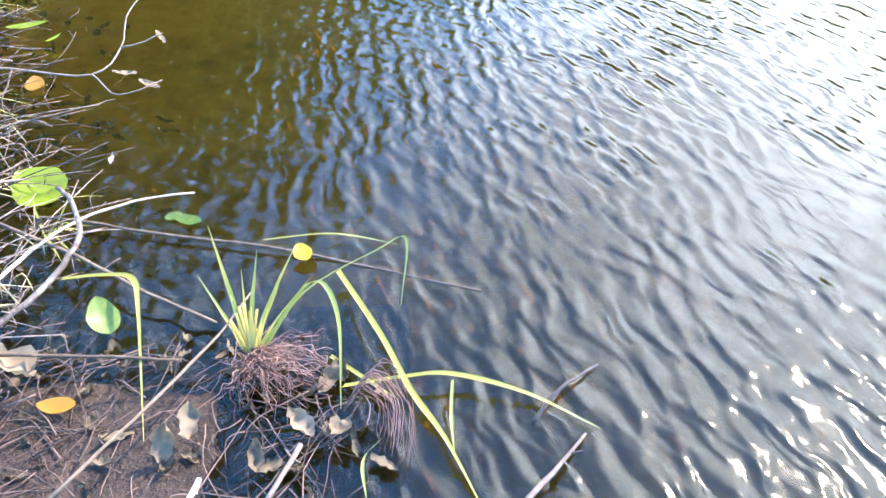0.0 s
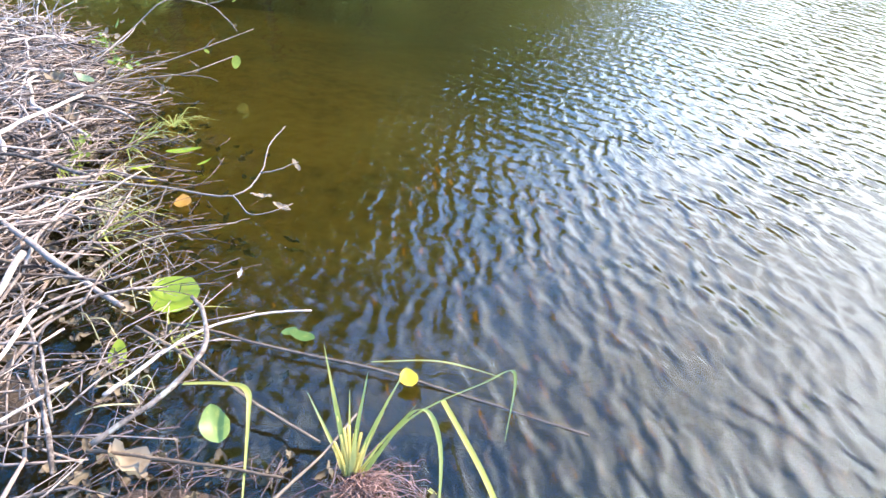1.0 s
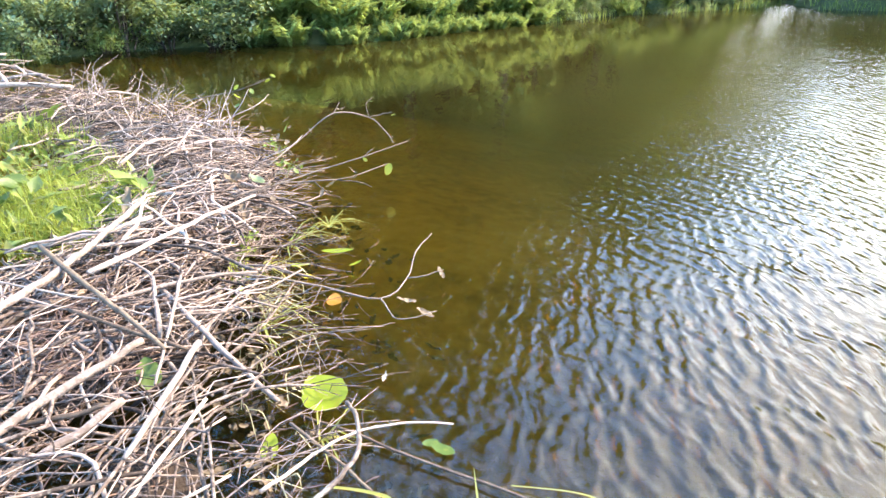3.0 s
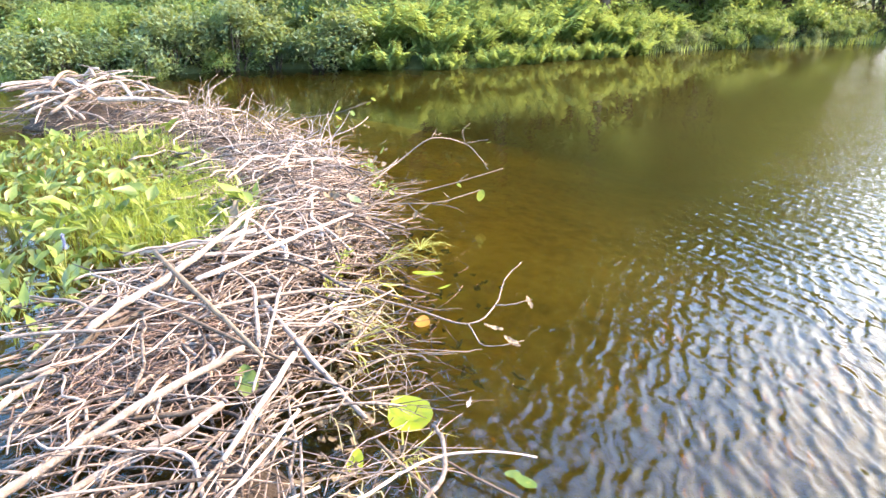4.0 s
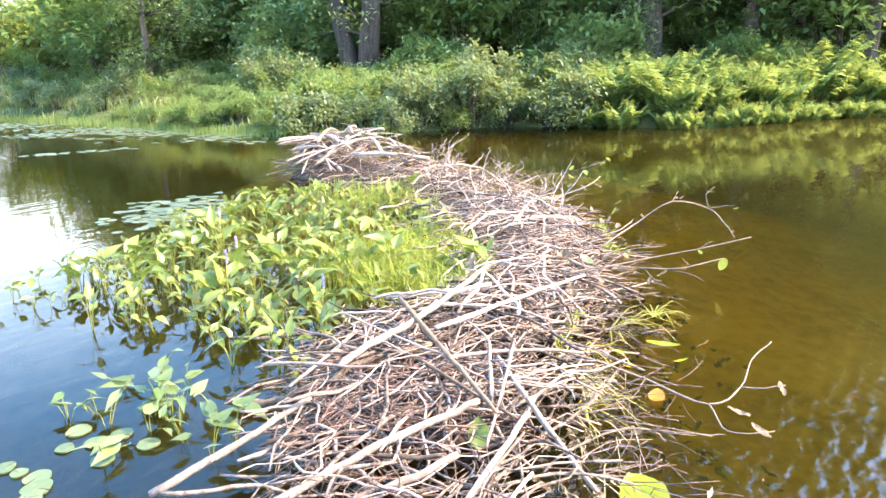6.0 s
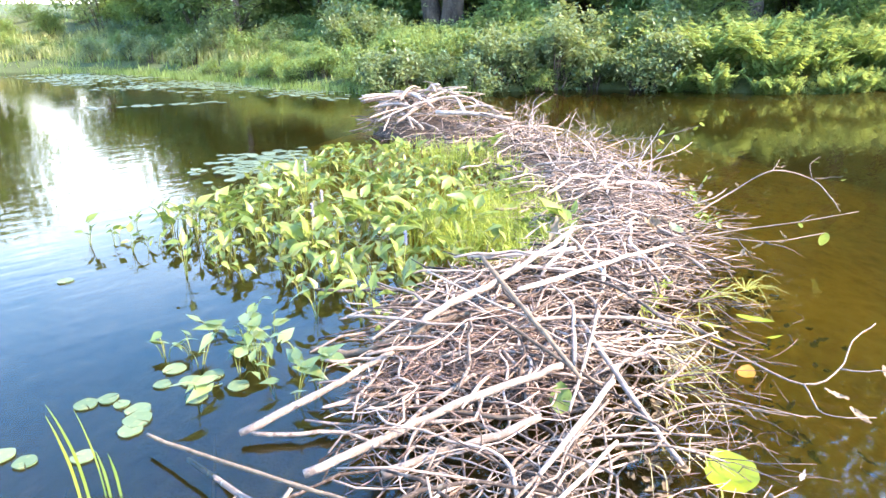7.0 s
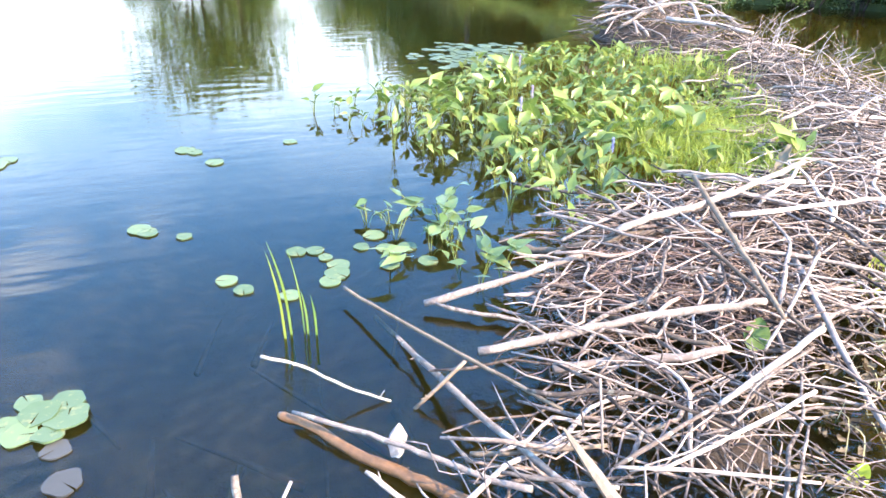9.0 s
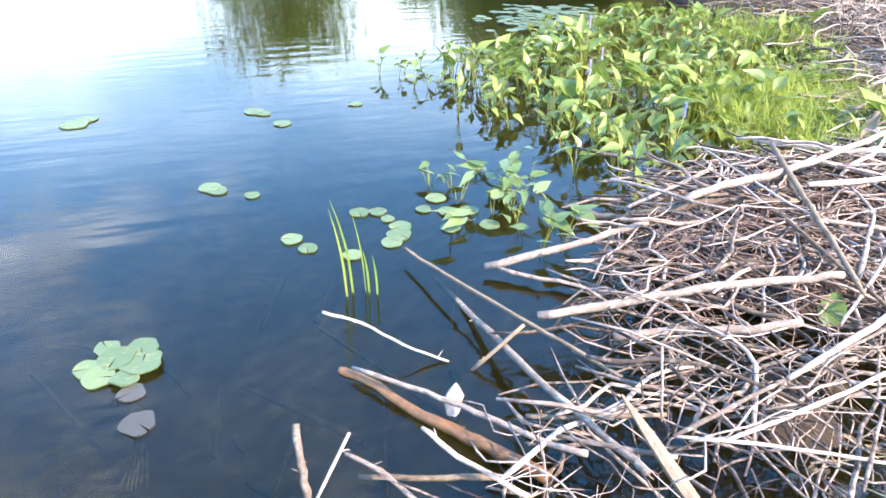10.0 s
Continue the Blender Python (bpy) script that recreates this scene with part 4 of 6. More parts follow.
def broad_leaf(length, width, seed, curl=0.2):
    """A wide oval leaf with a smooth, faintly waved rim and a folded midrib."""
    rr = random.Random(seed)
    n, v, f = 15, [], []
    for i in range(n):
        t = i / (n - 1)
        w = width / 2 * max(0.03, math.sin(math.pi * t ** 0.85) ** 0.62)
        for x in (-1, -0.66, -0.33, 0, 0.33, 0.66, 1):
            e = w * x * (1 + (rr.uniform(-0.03, 0.03) if abs(x) == 1 else 0))
            v.append((e, (t - 0.5) * length, curl * length * (t - 0.5) ** 2 + 0.5 * curl * abs(e) + 0.02 * width * abs(x) * math.sin(9 * t + seed + 2 * x)))
    for i in range(n - 1):
        for j in range(6):
            a = 7 * i + j
            f.append((a, a + 1, a + 8, a + 7))
    return v, f


def facing(p, yaw, pitch, roll=0.0):
    return Matrix.Translation(p) @ Euler((pitch, roll, yaw)).to_matrix().to_4x4()


def pickerel(seed, leaves, tall, flower=False):
    """One pickerelweed plant: a few stalks from one root, each with a glossy arrow-shaped leaf."""
    rr = random.Random(seed)
    ob = thing("pickerelweed", "green pickerelweed plant with glossy arrow-shaped leaves", "water plant", group="pickerelweed bed")
    for k in range(leaves):
        yaw = rr.uniform(0, 6.3)
        out = rr.uniform(0.03, 0.13)
        h = tall * rr.uniform(0.5, 1.0)
        top = Vector((math.sin(-yaw) * out, math.cos(yaw) * out, h))
        st = Mesh()
        st.tube(curve_path([(0, 0, -0.08), (top.x * 0.35, top.y * 0.35, h * 0.5), top], 3), 0.0045, 0.003, 5, 0, rr)
        part("stalk", st, STALK, ob)
        lf = Mesh()
        ln = rr.uniform(0.11, 0.195)
        v, f = heart_leaf(ln, ln * rr.uniform(0.46, 0.74), rr.uniform(0.1, 0.5), rr.uniform(0.1, 0.5), 0.30)
        lf.placed(facing(top, yaw + rr.gauss(0, 0.7), rr.uniform(-0.6, 1.35), rr.gauss(0, 0.5)), v, f)
        part("leaf", lf, PICKEREL, ob)
    if flower:
        st, fl = Mesh(), Mesh()
        st.tube([(0, 0, -0.05), (0.01, 0.0, tall * 0.6), (0.02, 0.01, tall * 1.05)], 0.005, 0.004, 5)
        part("flower_stalk", st, STALK, ob)
        for i in range(46):
            a, z = i * 2.4, tall * 1.0 + 0.09 * i / 46
            rad = 0.013 * (1 - 0.5 * i / 46)
            v, f = heart_leaf(0.016, 0.011, 0.3, 0.2)
            fl.placed(facing((0.02 + rad * 0.3 * math.cos(a), 0.01 + rad * 0.3 * math.sin(a), z), a, 0.5), v, f)
        part("flower_spike", fl, PURPLE, ob, "pale violet flower spike")
        ob["label"] = "pickerelweed plant with a pale violet flower spike"
    return ob


BED_OUTLINE = [(-3.05, 2.95), (-3.35, 2.25), (-3.45, 1.90), (-3.8, 1.80), (-4.2, 1.68), (-4.6, 1.55), (-5.1, 1.48), (-5.65, 1.05), (-6.15, 1.35), (-6.2, 2.4), (-7.0, 3.1), (-7.45, 4.1), (-7.2, 5.0), (-6.0, 5.2), (-5.1, 4.75), (-4.1, 4.1)]


def in_bed(x, y):
    return bool(inside(np.array([x]), np.array([y]), BED_OUTLINE)[0])


def grass_share(x, y):
    """How grassy the bed is: most by the dam, none out in the water."""
    return max(0.0, 1 - math.hypot((x + 3.7) / 1.0, (y - 3.5) / 0.95))


rng = random.Random(21)
kinds = [pickerel(100 + k, 4 + k % 3, 0.30 + 0.05 * (k % 4)) for k in range(10)]
spots = []
while len(spots) < 275:
    x, y = rng.uniform(-7.7, -3.0), rng.uniform(1.0, 5.4)
    if in_bed(x, y) and rng.random() > grass_share(x, y) * 0.5 and all((x - a) ** 2 + (y - b) ** 2 > 0.011 for a, b in spots):
        spots.append((x, y))
for k, (x, y) in enumerate(spots):
    sc = rng.uniform(0.8, 1.15) * lerp(0.95, 0.72, min(1, max(0, (-3.5 - x) / 4)))
    rim = float(segments_distance(np.array([x]), np.array([y]), BED_OUTLINE)[0])
    edge = lerp(0.62, 1.0, min(1, rim / 0.6)) * (1 + 0.28 * noise.noise(Vector((x * 1.3, y * 1.3, 4))))
    m = Matrix.Translation((x, y, 0.0)) @ Matrix.Rotation(rng.uniform(0, 6.3), 4, "Z") @ Matrix.Scale(sc * edge, 4)
    if k < 10:
        kinds[k].matrix_world = m
    else:
        copy_thing(kinds[k % 10], m)
for x, y, sc in ((-5.95, 1.10, 0.55), (-4.75, 1.38, 0.6), (-3.55, 1.66, 0.6), (-3.30, 1.80, 0.65), (-3.22, 2.02, 0.7), (-3.05, 1.75, 0.5)):
    copy_thing(kinds[int(-7 * x) % 10], Matrix.Translation((x, y, 0)) @ Matrix.Rotation(9 * x, 4, "Z") @ Matrix.Scale(sc / kinds[int(-7 * x) % 10].scale.x, 4))
for x, y, t in ((-3.62, 2.36, 0.26), (-4.3, 2.1, 0.36), (-4.5, 2.3, 0.38), (-5.4, 2.7, 0.40)):
    pickerel(int(900 - 100 * x), 3, t, True).matrix_world = Matrix.Translation((x, y, 0))
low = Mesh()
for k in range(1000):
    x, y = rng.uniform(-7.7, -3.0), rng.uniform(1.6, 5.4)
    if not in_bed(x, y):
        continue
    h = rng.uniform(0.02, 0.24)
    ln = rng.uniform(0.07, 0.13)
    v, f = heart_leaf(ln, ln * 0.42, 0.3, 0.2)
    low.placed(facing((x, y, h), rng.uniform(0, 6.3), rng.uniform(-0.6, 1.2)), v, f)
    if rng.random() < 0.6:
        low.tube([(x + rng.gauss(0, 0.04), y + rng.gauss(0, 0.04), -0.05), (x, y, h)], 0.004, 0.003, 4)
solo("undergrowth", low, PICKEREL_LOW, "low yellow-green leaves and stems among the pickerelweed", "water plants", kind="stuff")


def blades(count, place, height, width, mat, name, label, lean=0.5, seed=3, kind="stuff", category="grass"):
    rr = random.Random(seed)
    m = Mesh()
    for _ in range(count):
        x, y, z0 = place(rr)
        a, h, l = rr.uniform(0, 6.3), height * rr.uniform(0.55, 1.1), lean * rr.uniform(0.1, 1.0)
        d = Vector((math.cos(a), math.sin(a), 0))
        path = [Vector((x, y, z0)) + d * h * l * t * t + Vector((0, 0, h * t * (1 - 0.35 * l * t))) for t in (0, 0.35, 0.7, 1.0)]
        w = width * rr.uniform(0.7, 1.2)
        m.ribbon(path, (w, w * 0.9, w * 0.6, w * 0.08), (-d.y, d.x, 0))
    return solo(name, m, mat, label, category, kind=kind)


def grass_place(rr):
    while True:
        x, y = rr.uniform(-4.9, -2.9), rr.uniform(2.7, 4.6)
        if in_bed(x, y) and rr.random() < grass_share(x, y) * 2:
            return x, y, 0.02


def grass_place_far(rr):
    return rr.gauss(-5.9, 0.35), rr.gauss(4.75, 0.22), 0.1


blades(1200, grass_place, 0.36, 0.008, GRASS, "grass", "bright yellow-green grass growing by the dam", 1.3, 5)
EDGE_OUTLINE = [(-2.95, 2.75), (-2.98, 3.30), (-3.36, 3.68), (-3.85, 4.10), (-5.05, 4.88), (-6.3, 5.5), (-6.2, 5.0), (-5.1, 4.5), (-4.1, 3.8), (-3.5, 3.2), (-3.2, 2.7)]


def edge_place(rr):
    """Where the bed has grown up onto the dam's pond side."""
    while True:
        x, y, h = dam_at(rr.uniform(3.4, 8.2), rr.uniform(0, 1))
        if inside(np.array([x]), np.array([y]), EDGE_OUTLINE)[0] and rr.random() < (1.0 if x > -4.3 else 0.45):
            return x, y, max(0.02, h * 0.8)


blades(620, edge_place, 0.30, 0.008, GRASS, "grass", "yellow-green grass growing up through the sticks", 1.3, 7)
rng = random.Random(23)
for k in range(26):
    x, y, z = edge_place(rng)
    copy_thing(kinds[k % 10], Matrix.Translation((x, y, z - 0.12)) @ Matrix.Rotation(rng.uniform(0, 6.3), 4, "Z") @ Matrix.Scale(rng.uniform(0.6, 0.9) / kinds[k % 10].scale.x, 4))
blades(220, grass_place_far, 0.30, 0.007, GRASS, "grass", "bright green grass behind the stick ridge", 0.6, 6)

# the small group of arrow leaves standing in the water
def arrowhead(seed, leaves):
    """A low plant with wide, nearly level arrow-shaped leaves on thin stalks."""
    rr = random.Random(seed)
    ob = thing("arrowhead_plant", "pale bluish-green arrow-leaved plant standing in the water", "water plant", group="arrow-leaved plants")
    for k in range(leaves):
        yaw, out, h = rr.uniform(0, 6.3), rr.uniform(0.03, 0.16), rr.uniform(0.02, 0.25)
        top = Vector((math.cos(yaw) * out, math.sin(yaw) * out, h))
        st, lf = Mesh(), Mesh()
        st.tube(curve_path([(0, 0, -0.1), (top.x * 0.5, top.y * 0.5, h * 0.6), top], 3), 0.0035, 0.0025, 5, 0, rr)
        part("stalk", st, STALK, ob)
        ln = rr.uniform(0.09, 0.16)
        v, f = heart_leaf(ln, ln * rr.uniform(0.48, 0.72), rr.uniform(0.05, 0.3), rr.uniform(0.05, 0.3), 0.3)
        lf.placed(facing(top, rr.uniform(0, 6.3), rr.gauss(0.1, 0.3), rr.gauss(0, 0.25)), v, f)
        part("leaf", lf, ARROW, ob)
    return ob


rng = random.Random(44)
low_kinds = [arrowhead(140 + k, 3 + k % 3) for k in range(5)]
for k in range(18):
    a, r = rng.uniform(0, 6.3), rng.random() ** 0.55
    m = Matrix.Translation((-3.30 + 0.52 * r * math.cos(a), 1.10 + 0.38 * r * math.sin(a), 0)) @ Matrix.Rotation(rng.uniform(0, 6.3), 4, "Z") @ Matrix.Scale(rng.uniform(0.75, 1.05), 4)
    if k < 5:
        low_kinds[k].matrix_world = m
    else:
        copy_thing(low_kinds[k % 5], m)


def pad(x, y, r, seed, z=0.004, mat=None, label="round green lily pad floating on the water", tilt=(0, 0)):
    m = Mesh()
    m.add(*pad_disc(r, seed, 0.03, 0.06 if seed >= 70 else 0.04))
    ob = solo("lily_pad", m, mat or PAD, label, "lily pad", group="lily pads", smooth=False)
    ob.matrix_world = Matrix.Translation((x, y, z)) @ Euler((tilt[0], tilt[1], seed * 1.7)).to_matrix().to_4x4()
    return ob


for k, (x, y, r) in enumerate(((-3.45, 0.40, 0.05), (-3.43, 0.49, 0.045), (-3.34, 0.52, 0.035), (-3.24, 0.56, 0.055),
                               (-3.16, 0.53, 0.06), (-3.10, 0.48, 0.05), (-3.04, 0.28, 0.045), (-3.33, 0.83, 0.05), (-3.13, 0.98, 0.05), (-3.44, 1.19, 0.06),
                               (-3.27, 0.04, 0.05), (-3.16, 0.10, 0.045), (-3.39, 0.72, 0.04), (-3.16, 0.79, 0.05), (-3.50, 0.82, 0.055), (-3.31, 0.94, 0.05))):
    pad(x, y, r, k)
for k, (x, y, r) in enumerate(((-5.31, -1.15, 0.09), (-5.40, -1.08, 0.07), (-5.25, 0.02, 0.07), (-5.18, 0.08, 0.05), (-4.93, 0.18, 0.06), (-3.99, -0.31, 0.06), (-3.93, -0.27, 0.05), (-3.82, -0.10, 0.04), (-5.21, 0.74, 0.05))):
    pad(x, y, r, k + 40)
# the big leafy group near the shore
for k, (x, y, r, z, a, b) in enumerate(((-2.56, -0.66, 0.065, 0.010, 0.05, 0.03), (-2.47, -0.71, 0.055, 0.006, 0.03, 0.0), (-2.50, -0.57, 0.07, 0.013, -0.06, 0.08), (-2.53, -0.75, 0.05, 0.005, 0.0, 0.0),
                                        (-2.60, -0.58, 0.06, 0.007, 0.04, -0.05), (-2.43, -0.62, 0.05, 0.015, -0.1, 0.05), (-2.64, -0.70, 0.045, 0.004, 0.0, 0.04),
                                        (-2.36, -0.60, 0.045, 0.002, 0, 0), (-2.20, -0.57, 0.055, 0.002, 0, 0))):
    pad(x, y, r, k + 70, z, None if k < 7 else PAD_DULL, "green lily pads crowded together on the water" if k < 7 else "dull grey lily pad awash at the surface", (a, b))
stems = Mesh()
for k in range(7):
    a = rng.uniform(-0.6, 0.6)
    stems.tube(curve_path([(-2.3 + 0.02 * k, -0.6, -0.02), (-2.22 + 0.04 * a, -0.58 + 0.06 * a, -0.10), (-2.08 + 0.05 * a, -0.60 + 0.14 * a, -0.16)], 4, 0.004, rng), 0.004, 0.003, 5)
solo("lily_stems", stems, TAN, "thin brown lily stems hanging under the surface", "stems", kind="stuff")
far_pads = Mesh()
for k in range(250):
    x, y = rng.gauss(-7.7, 0.36), rng.gauss(3.45, 0.30)
    v, f = pad_disc(rng.uniform(0.035, 0.07), k)
    far_pads.placed(facing((x, y, 0.003 + 0.0001 * k), rng.uniform(0, 6.3), 0.0), v, f)
for k in range(260):
    t = rng.random()
    x, y = lerp(-27, -12.5, t) + rng.gauss(0, 0.4), lerp(4.6, 7.9, t ** 0.8) + rng.gauss(0.2, 0.75) * (1 - 0.35 * t)
    v, f = pad_disc(rng.uniform(0.05, 0.095), k)
    far_pads.placed(facing((x, y, 0.003), rng.uniform(0, 6.3), rng.gauss(0, 0.06)), v, f)
for k in range(1500):                                # the raft is densest along the shore
    t = rng.random()
    near, off = (lerp(-23.0, -13.4, t), lerp(2.6, 7.8, t ** 0.8)), (lerp(-26.5, -13.6, t), lerp(6.0, 8.8, t ** 0.7))
    q = rng.random() ** 0.8
    x, y = lerp(near[0], off[0], q) + rng.gauss(0, 0.3), lerp(near[1], off[1], q) + rng.gauss(0, 0.2)
    if noise.noise(Vector((x * 0.5, y * 0.9, 1))) > -0.22 + 0.35 * (1 - q):
        v, f = pad_disc(rng.uniform(0.05, 0.10), k)
        far_pads.placed(facing((x, y, 0.003 + 0.0004 * (k % 5)), rng.uniform(0, 6.3), rng.gauss(0, 0.05)), v, f)
for k in range(34):
    t = rng.random()
    v, f = pad_disc(rng.uniform(0.06, 0.1), k)
    far_pads.placed(facing((lerp(-15.3, -14.2, t) + rng.gauss(0, 0.12), lerp(3.6, 5.9, t) + rng.gauss(0, 0.06), 0.003), rng.uniform(0, 6.3), 0.0), v, f)
solo("lily_raft", far_pads, PADS, "wide raft of lily pads along the far shore", "lily pads", kind="stuff", smooth=False)

# reeds standing by the pads
for x0, y0, tx, ty, h, w in ((-2.72, 0.20, -2.72, 0.15, 0.40, 0.010), (-2.74, 0.23, -2.74, 0.16, 0.43, 0.010), (-2.73, 0.28, -2.76, 0.24, 0.37, 0.006), (-2.72, 0.29, -2.71, 0.27, 0.21, 0.009), (-2.70, 0.32, -2.68, 0.30, 0.20, 0.009)):
    m = Mesh()
    path = curve_path([(x0, y0, -0.15), (lerp(x0, tx, 0.2), lerp(y0, ty, 0.2), h * 0.35), (lerp(x0, tx, 0.6), lerp(y0, ty, 0.6), h * 0.75), (tx, ty, h)], 4)
    m.ribbon(path, [1.0 * w * min(1.0, 1.6 * (1 - i / (len(path) - 1)) + 0.15) for i in range(len(path))], (0.3, 0.95, 0))
    solo("reed", m, GRASS, "thin upright green reed standing in the water", "reed", group="reeds")


# ---- the far bank: ferns, shrubs, trees ----
def leaf_card(m, p, yaw, pitch, size, slim=0.55):
    """A small pointed leaf, folded on its midrib."""
    c, s, cp, sp = math.cos(yaw), math.sin(yaw), math.cos(pitch), math.sin(pitch)
    ax, ay, az = c * cp, s * cp, sp
    bx, by = -s, c
    w, k = size * slim * 0.5, len(m.v)
    x, y, z = p
    m.v += [(x, y, z), (x + ax * size * 0.5 + bx * w, y + ay * size * 0.5 + by * w, z + az * size * 0.5 + 0.12 * size),
            (x + ax * size, y + ay * size, z + az * size), (x + ax * size * 0.5 - bx * w, y + ay * size * 0.5 - by * w, z + az * size * 0.5 + 0.12 * size)]
    m.f += [(k, k + 1, k + 2), (k, k + 2, k + 3)]


def shrub(name, label, seed, width, tall, mat, count, leaf, lobes=9):
    rr = random.Random(seed)
    ob = thing(name, label, "shrub", group="bank shrubs")
    wood_m, m = Mesh(), Mesh()
    for b in range(lobes):
        a, o = 6.28 * b / lobes + rr.uniform(-0.3, 0.3), rr.uniform(0.1, 1.0) ** 0.7
        c = Vector((math.cos(a) * o * width * 0.42, math.sin(a) * o * width * 0.42, tall * rr.uniform(0.35, 0.85) * (1.05 - 0.3 * o)))
        wood_m.tube(curve_path([(c.x * 0.15, c.y * 0.15, -0.1), (c.x * 0.5, c.y * 0.5, c.z * 0.6), c], 3, 0.02, rr), 0.022, 0.006, 4)
        rad = width * rr.uniform(0.16, 0.26)
        sprays = [(c + Vector((rr.gauss(0, 1), rr.gauss(0, 1), rr.gauss(0, 0.8))).normalized() * rad * rr.uniform(0.5, 1.1)) for _ in range(16)]
        for k in range(count // lobes):
            q = sprays[k % 16]
            t = rr.random()
            p = lerp(c, q, 0.45 + 0.65 * t) + Vector((rr.gauss(0, 0.05), rr.gauss(0, 0.05), rr.gauss(0, 0.05))) * width
            if p.z < 0.02:
                p.z = rr.uniform(0.02, 0.3)
            leaf_card(m, p, rr.uniform(0, 6.3), rr.gauss(0.1, 0.5), leaf * rr.uniform(0.7, 1.3))
    tagged(part("branchwork", wood_m, TREE_BARK, ob), kind="stuff")
    tagged(part("foliage", m, mat, ob), kind="stuff")
    return ob


def fern(name, label, seed, tall, fronds=34, mat=None, pairs=20):
    """A clump of tall arching fronds, each with leaflets on both sides."""
    rr = random.Random(seed)
    ob = thing(name, label, "fern", group="bank ferns")
    st, m = Mesh(), Mesh()
    for _ in range(fronds):
        a, ln, arch = rr.uniform(0, 6.3), tall * rr.uniform(0.75, 1.2), rr.uniform(0.35, 1.0)
        d = Vector((math.cos(a), math.sin(a), 0))
        o = d * rr.uniform(0, 0.25) * tall
        path = [o + d * ln * arch * 0.75 * t ** 1.6 + Vector((0, 0, ln * (t - 0.42 * arch * t ** 2.4))) for t in [i / 6 for i in range(7)]]
        st.tube(path, 0.008, 0.003, 3)
        for i in range(2, pairs):
            t = 0.14 + 0.86 * i / pairs
            j = min(int(t * 6), 5)
            p = lerp(path[j], path[j + 1], t * 6 - j)
            w = 0.30 * tall * math.sin(math.pi * min(1, 0.12 + 0.86 * t)) ** 0.8 * rr.uniform(0.85, 1.1) * 0.75
            for sg in (-1, 1):
                leaf_card(m, p, a + sg * 1.15, rr.gauss(-0.2, 0.2), max(w, 0.03), 0.26)
    tagged(part("rosette", st, STALK, ob), kind="stuff")
    tagged(part("frond_crown", m, mat or FERN, ob), kind="stuff")
    return ob


def tree(seed, tall, girth, mat, stems=1, low=0.3, spread=2.4, clumps=46, per=95, leaf=0.15):
    rr = random.Random(seed)
    ob = thing("tree", "tall broad-leaved tree with grey bark on the far bank", "tree", group="bank trees")
    trunk, m = Mesh(), Mesh()
    tops = []
    for s in range(stems):
        a = 6.28 * s / max(stems, 1) + rr.uniform(-0.4, 0.4)
        off = 0.0 if stems == 1 else girth * 0.75
        base = Vector((math.cos(a) * off, math.sin(a) * off, -0.3))
        top = base + Vector((rr.gauss(0, 0.4) + math.cos(a) * 0.5 * (stems > 1), rr.gauss(0, 0.4) + math.sin(a) * 0.5 * (stems > 1), tall * rr.uniform(0.8, 0.95)))
        path = curve_path([base, lerp(base, top, 0.33) + Vector((rr.gauss(0, 0.15), rr.gauss(0, 0.15), 0)), lerp(base, top, 0.66) + Vector((rr.gauss(0, 0.2), rr.gauss(0, 0.2), 0)), top], 4, girth * 0.06, rr)
        n = len(path)
        trunk.tube([path[0] + Vector((0, 0, 0))] + path[1:], girth * 1.05, girth * 0.18, 11, 0.10, rr)
        for r in range(5):                                   # root flare
            ra = rr.uniform(0, 6.3)
            e = base + Vector((math.cos(ra), math.sin(ra), 0)) * girth * 1.9
            trunk.tube([path[1] + Vector((math.cos(ra), math.sin(ra), 0)) * girth * 0.4, base + Vector((math.cos(ra), math.sin(ra), 0)) * girth * 0.95 + Vector((0, 0, 0.35)), e + Vector((0, 0, 0.1))], girth * 0.45, girth * 0.16, 6)
        tops.append(path)
    part("trunk", trunk, TREE_BARK, ob)
    limbs = Mesh()
    ends = []
    for k in range(clumps):
        path = tops[k % stems]
        t = rr.uniform(low, 1.0)
        p0 = path[min(int(t * (len(path) - 1)), len(path) - 1)]
        a = rr.uniform(0, 6.3)
        reach = spread * rr.uniform(0.25, 1.0) * (1.15 - 0.75 * max(0, t - 0.4))
        e = p0 + Vector((math.cos(a) * reach, math.sin(a) * reach, rr.uniform(-0.25, 0.6) * reach))
        limbs.tube(curve_path([p0, lerp(p0, e, 0.5) + Vector((0, 0, 0.12 * reach)), e], 2, 0.03, rr), girth * 0.22 * (1.2 - t), 0.012, 5)
        ends.append((p0, e, reach))
    part("branching", limbs, TREE_BARK, ob)
    for p0, e, reach in ends:
        for _ in range(per):
            b = lerp(p0, e, rr.uniform(0.45, 1.08))
            p = b + Vector((rr.gauss(0, 0.30), rr.gauss(0, 0.30), rr.gauss(0, 0.22))) * (0.5 + 0.35 * reach)
            leaf_card(m, p, rr.uniform(0, 6.3), rr.gauss(-0.15, 0.5), leaf * rr.uniform(0.7, 1.3))
    part("crown", m, mat, ob)
    return ob


def on_line(x, y, wider=0.0):
    """Whether a plant would stand in one of the open lanes that lead up to the big trunks."""
    for (ax, ay), (bx, by), w in (((-12.9, 10.9), (-17.6, 15.2), 1.6), ((-8.2, 16.2), (-10.3, 20.4), 1.3)):
        dx, dy = bx - ax, by - ay
        t = ((x - ax) * dx + (y - ay) * dy) / (dx * dx + dy * dy)
        if 0 < t < 1 and math.hypot(x - ax - t * dx, y - ay - t * dy) < w + wider:
            return True
    return False


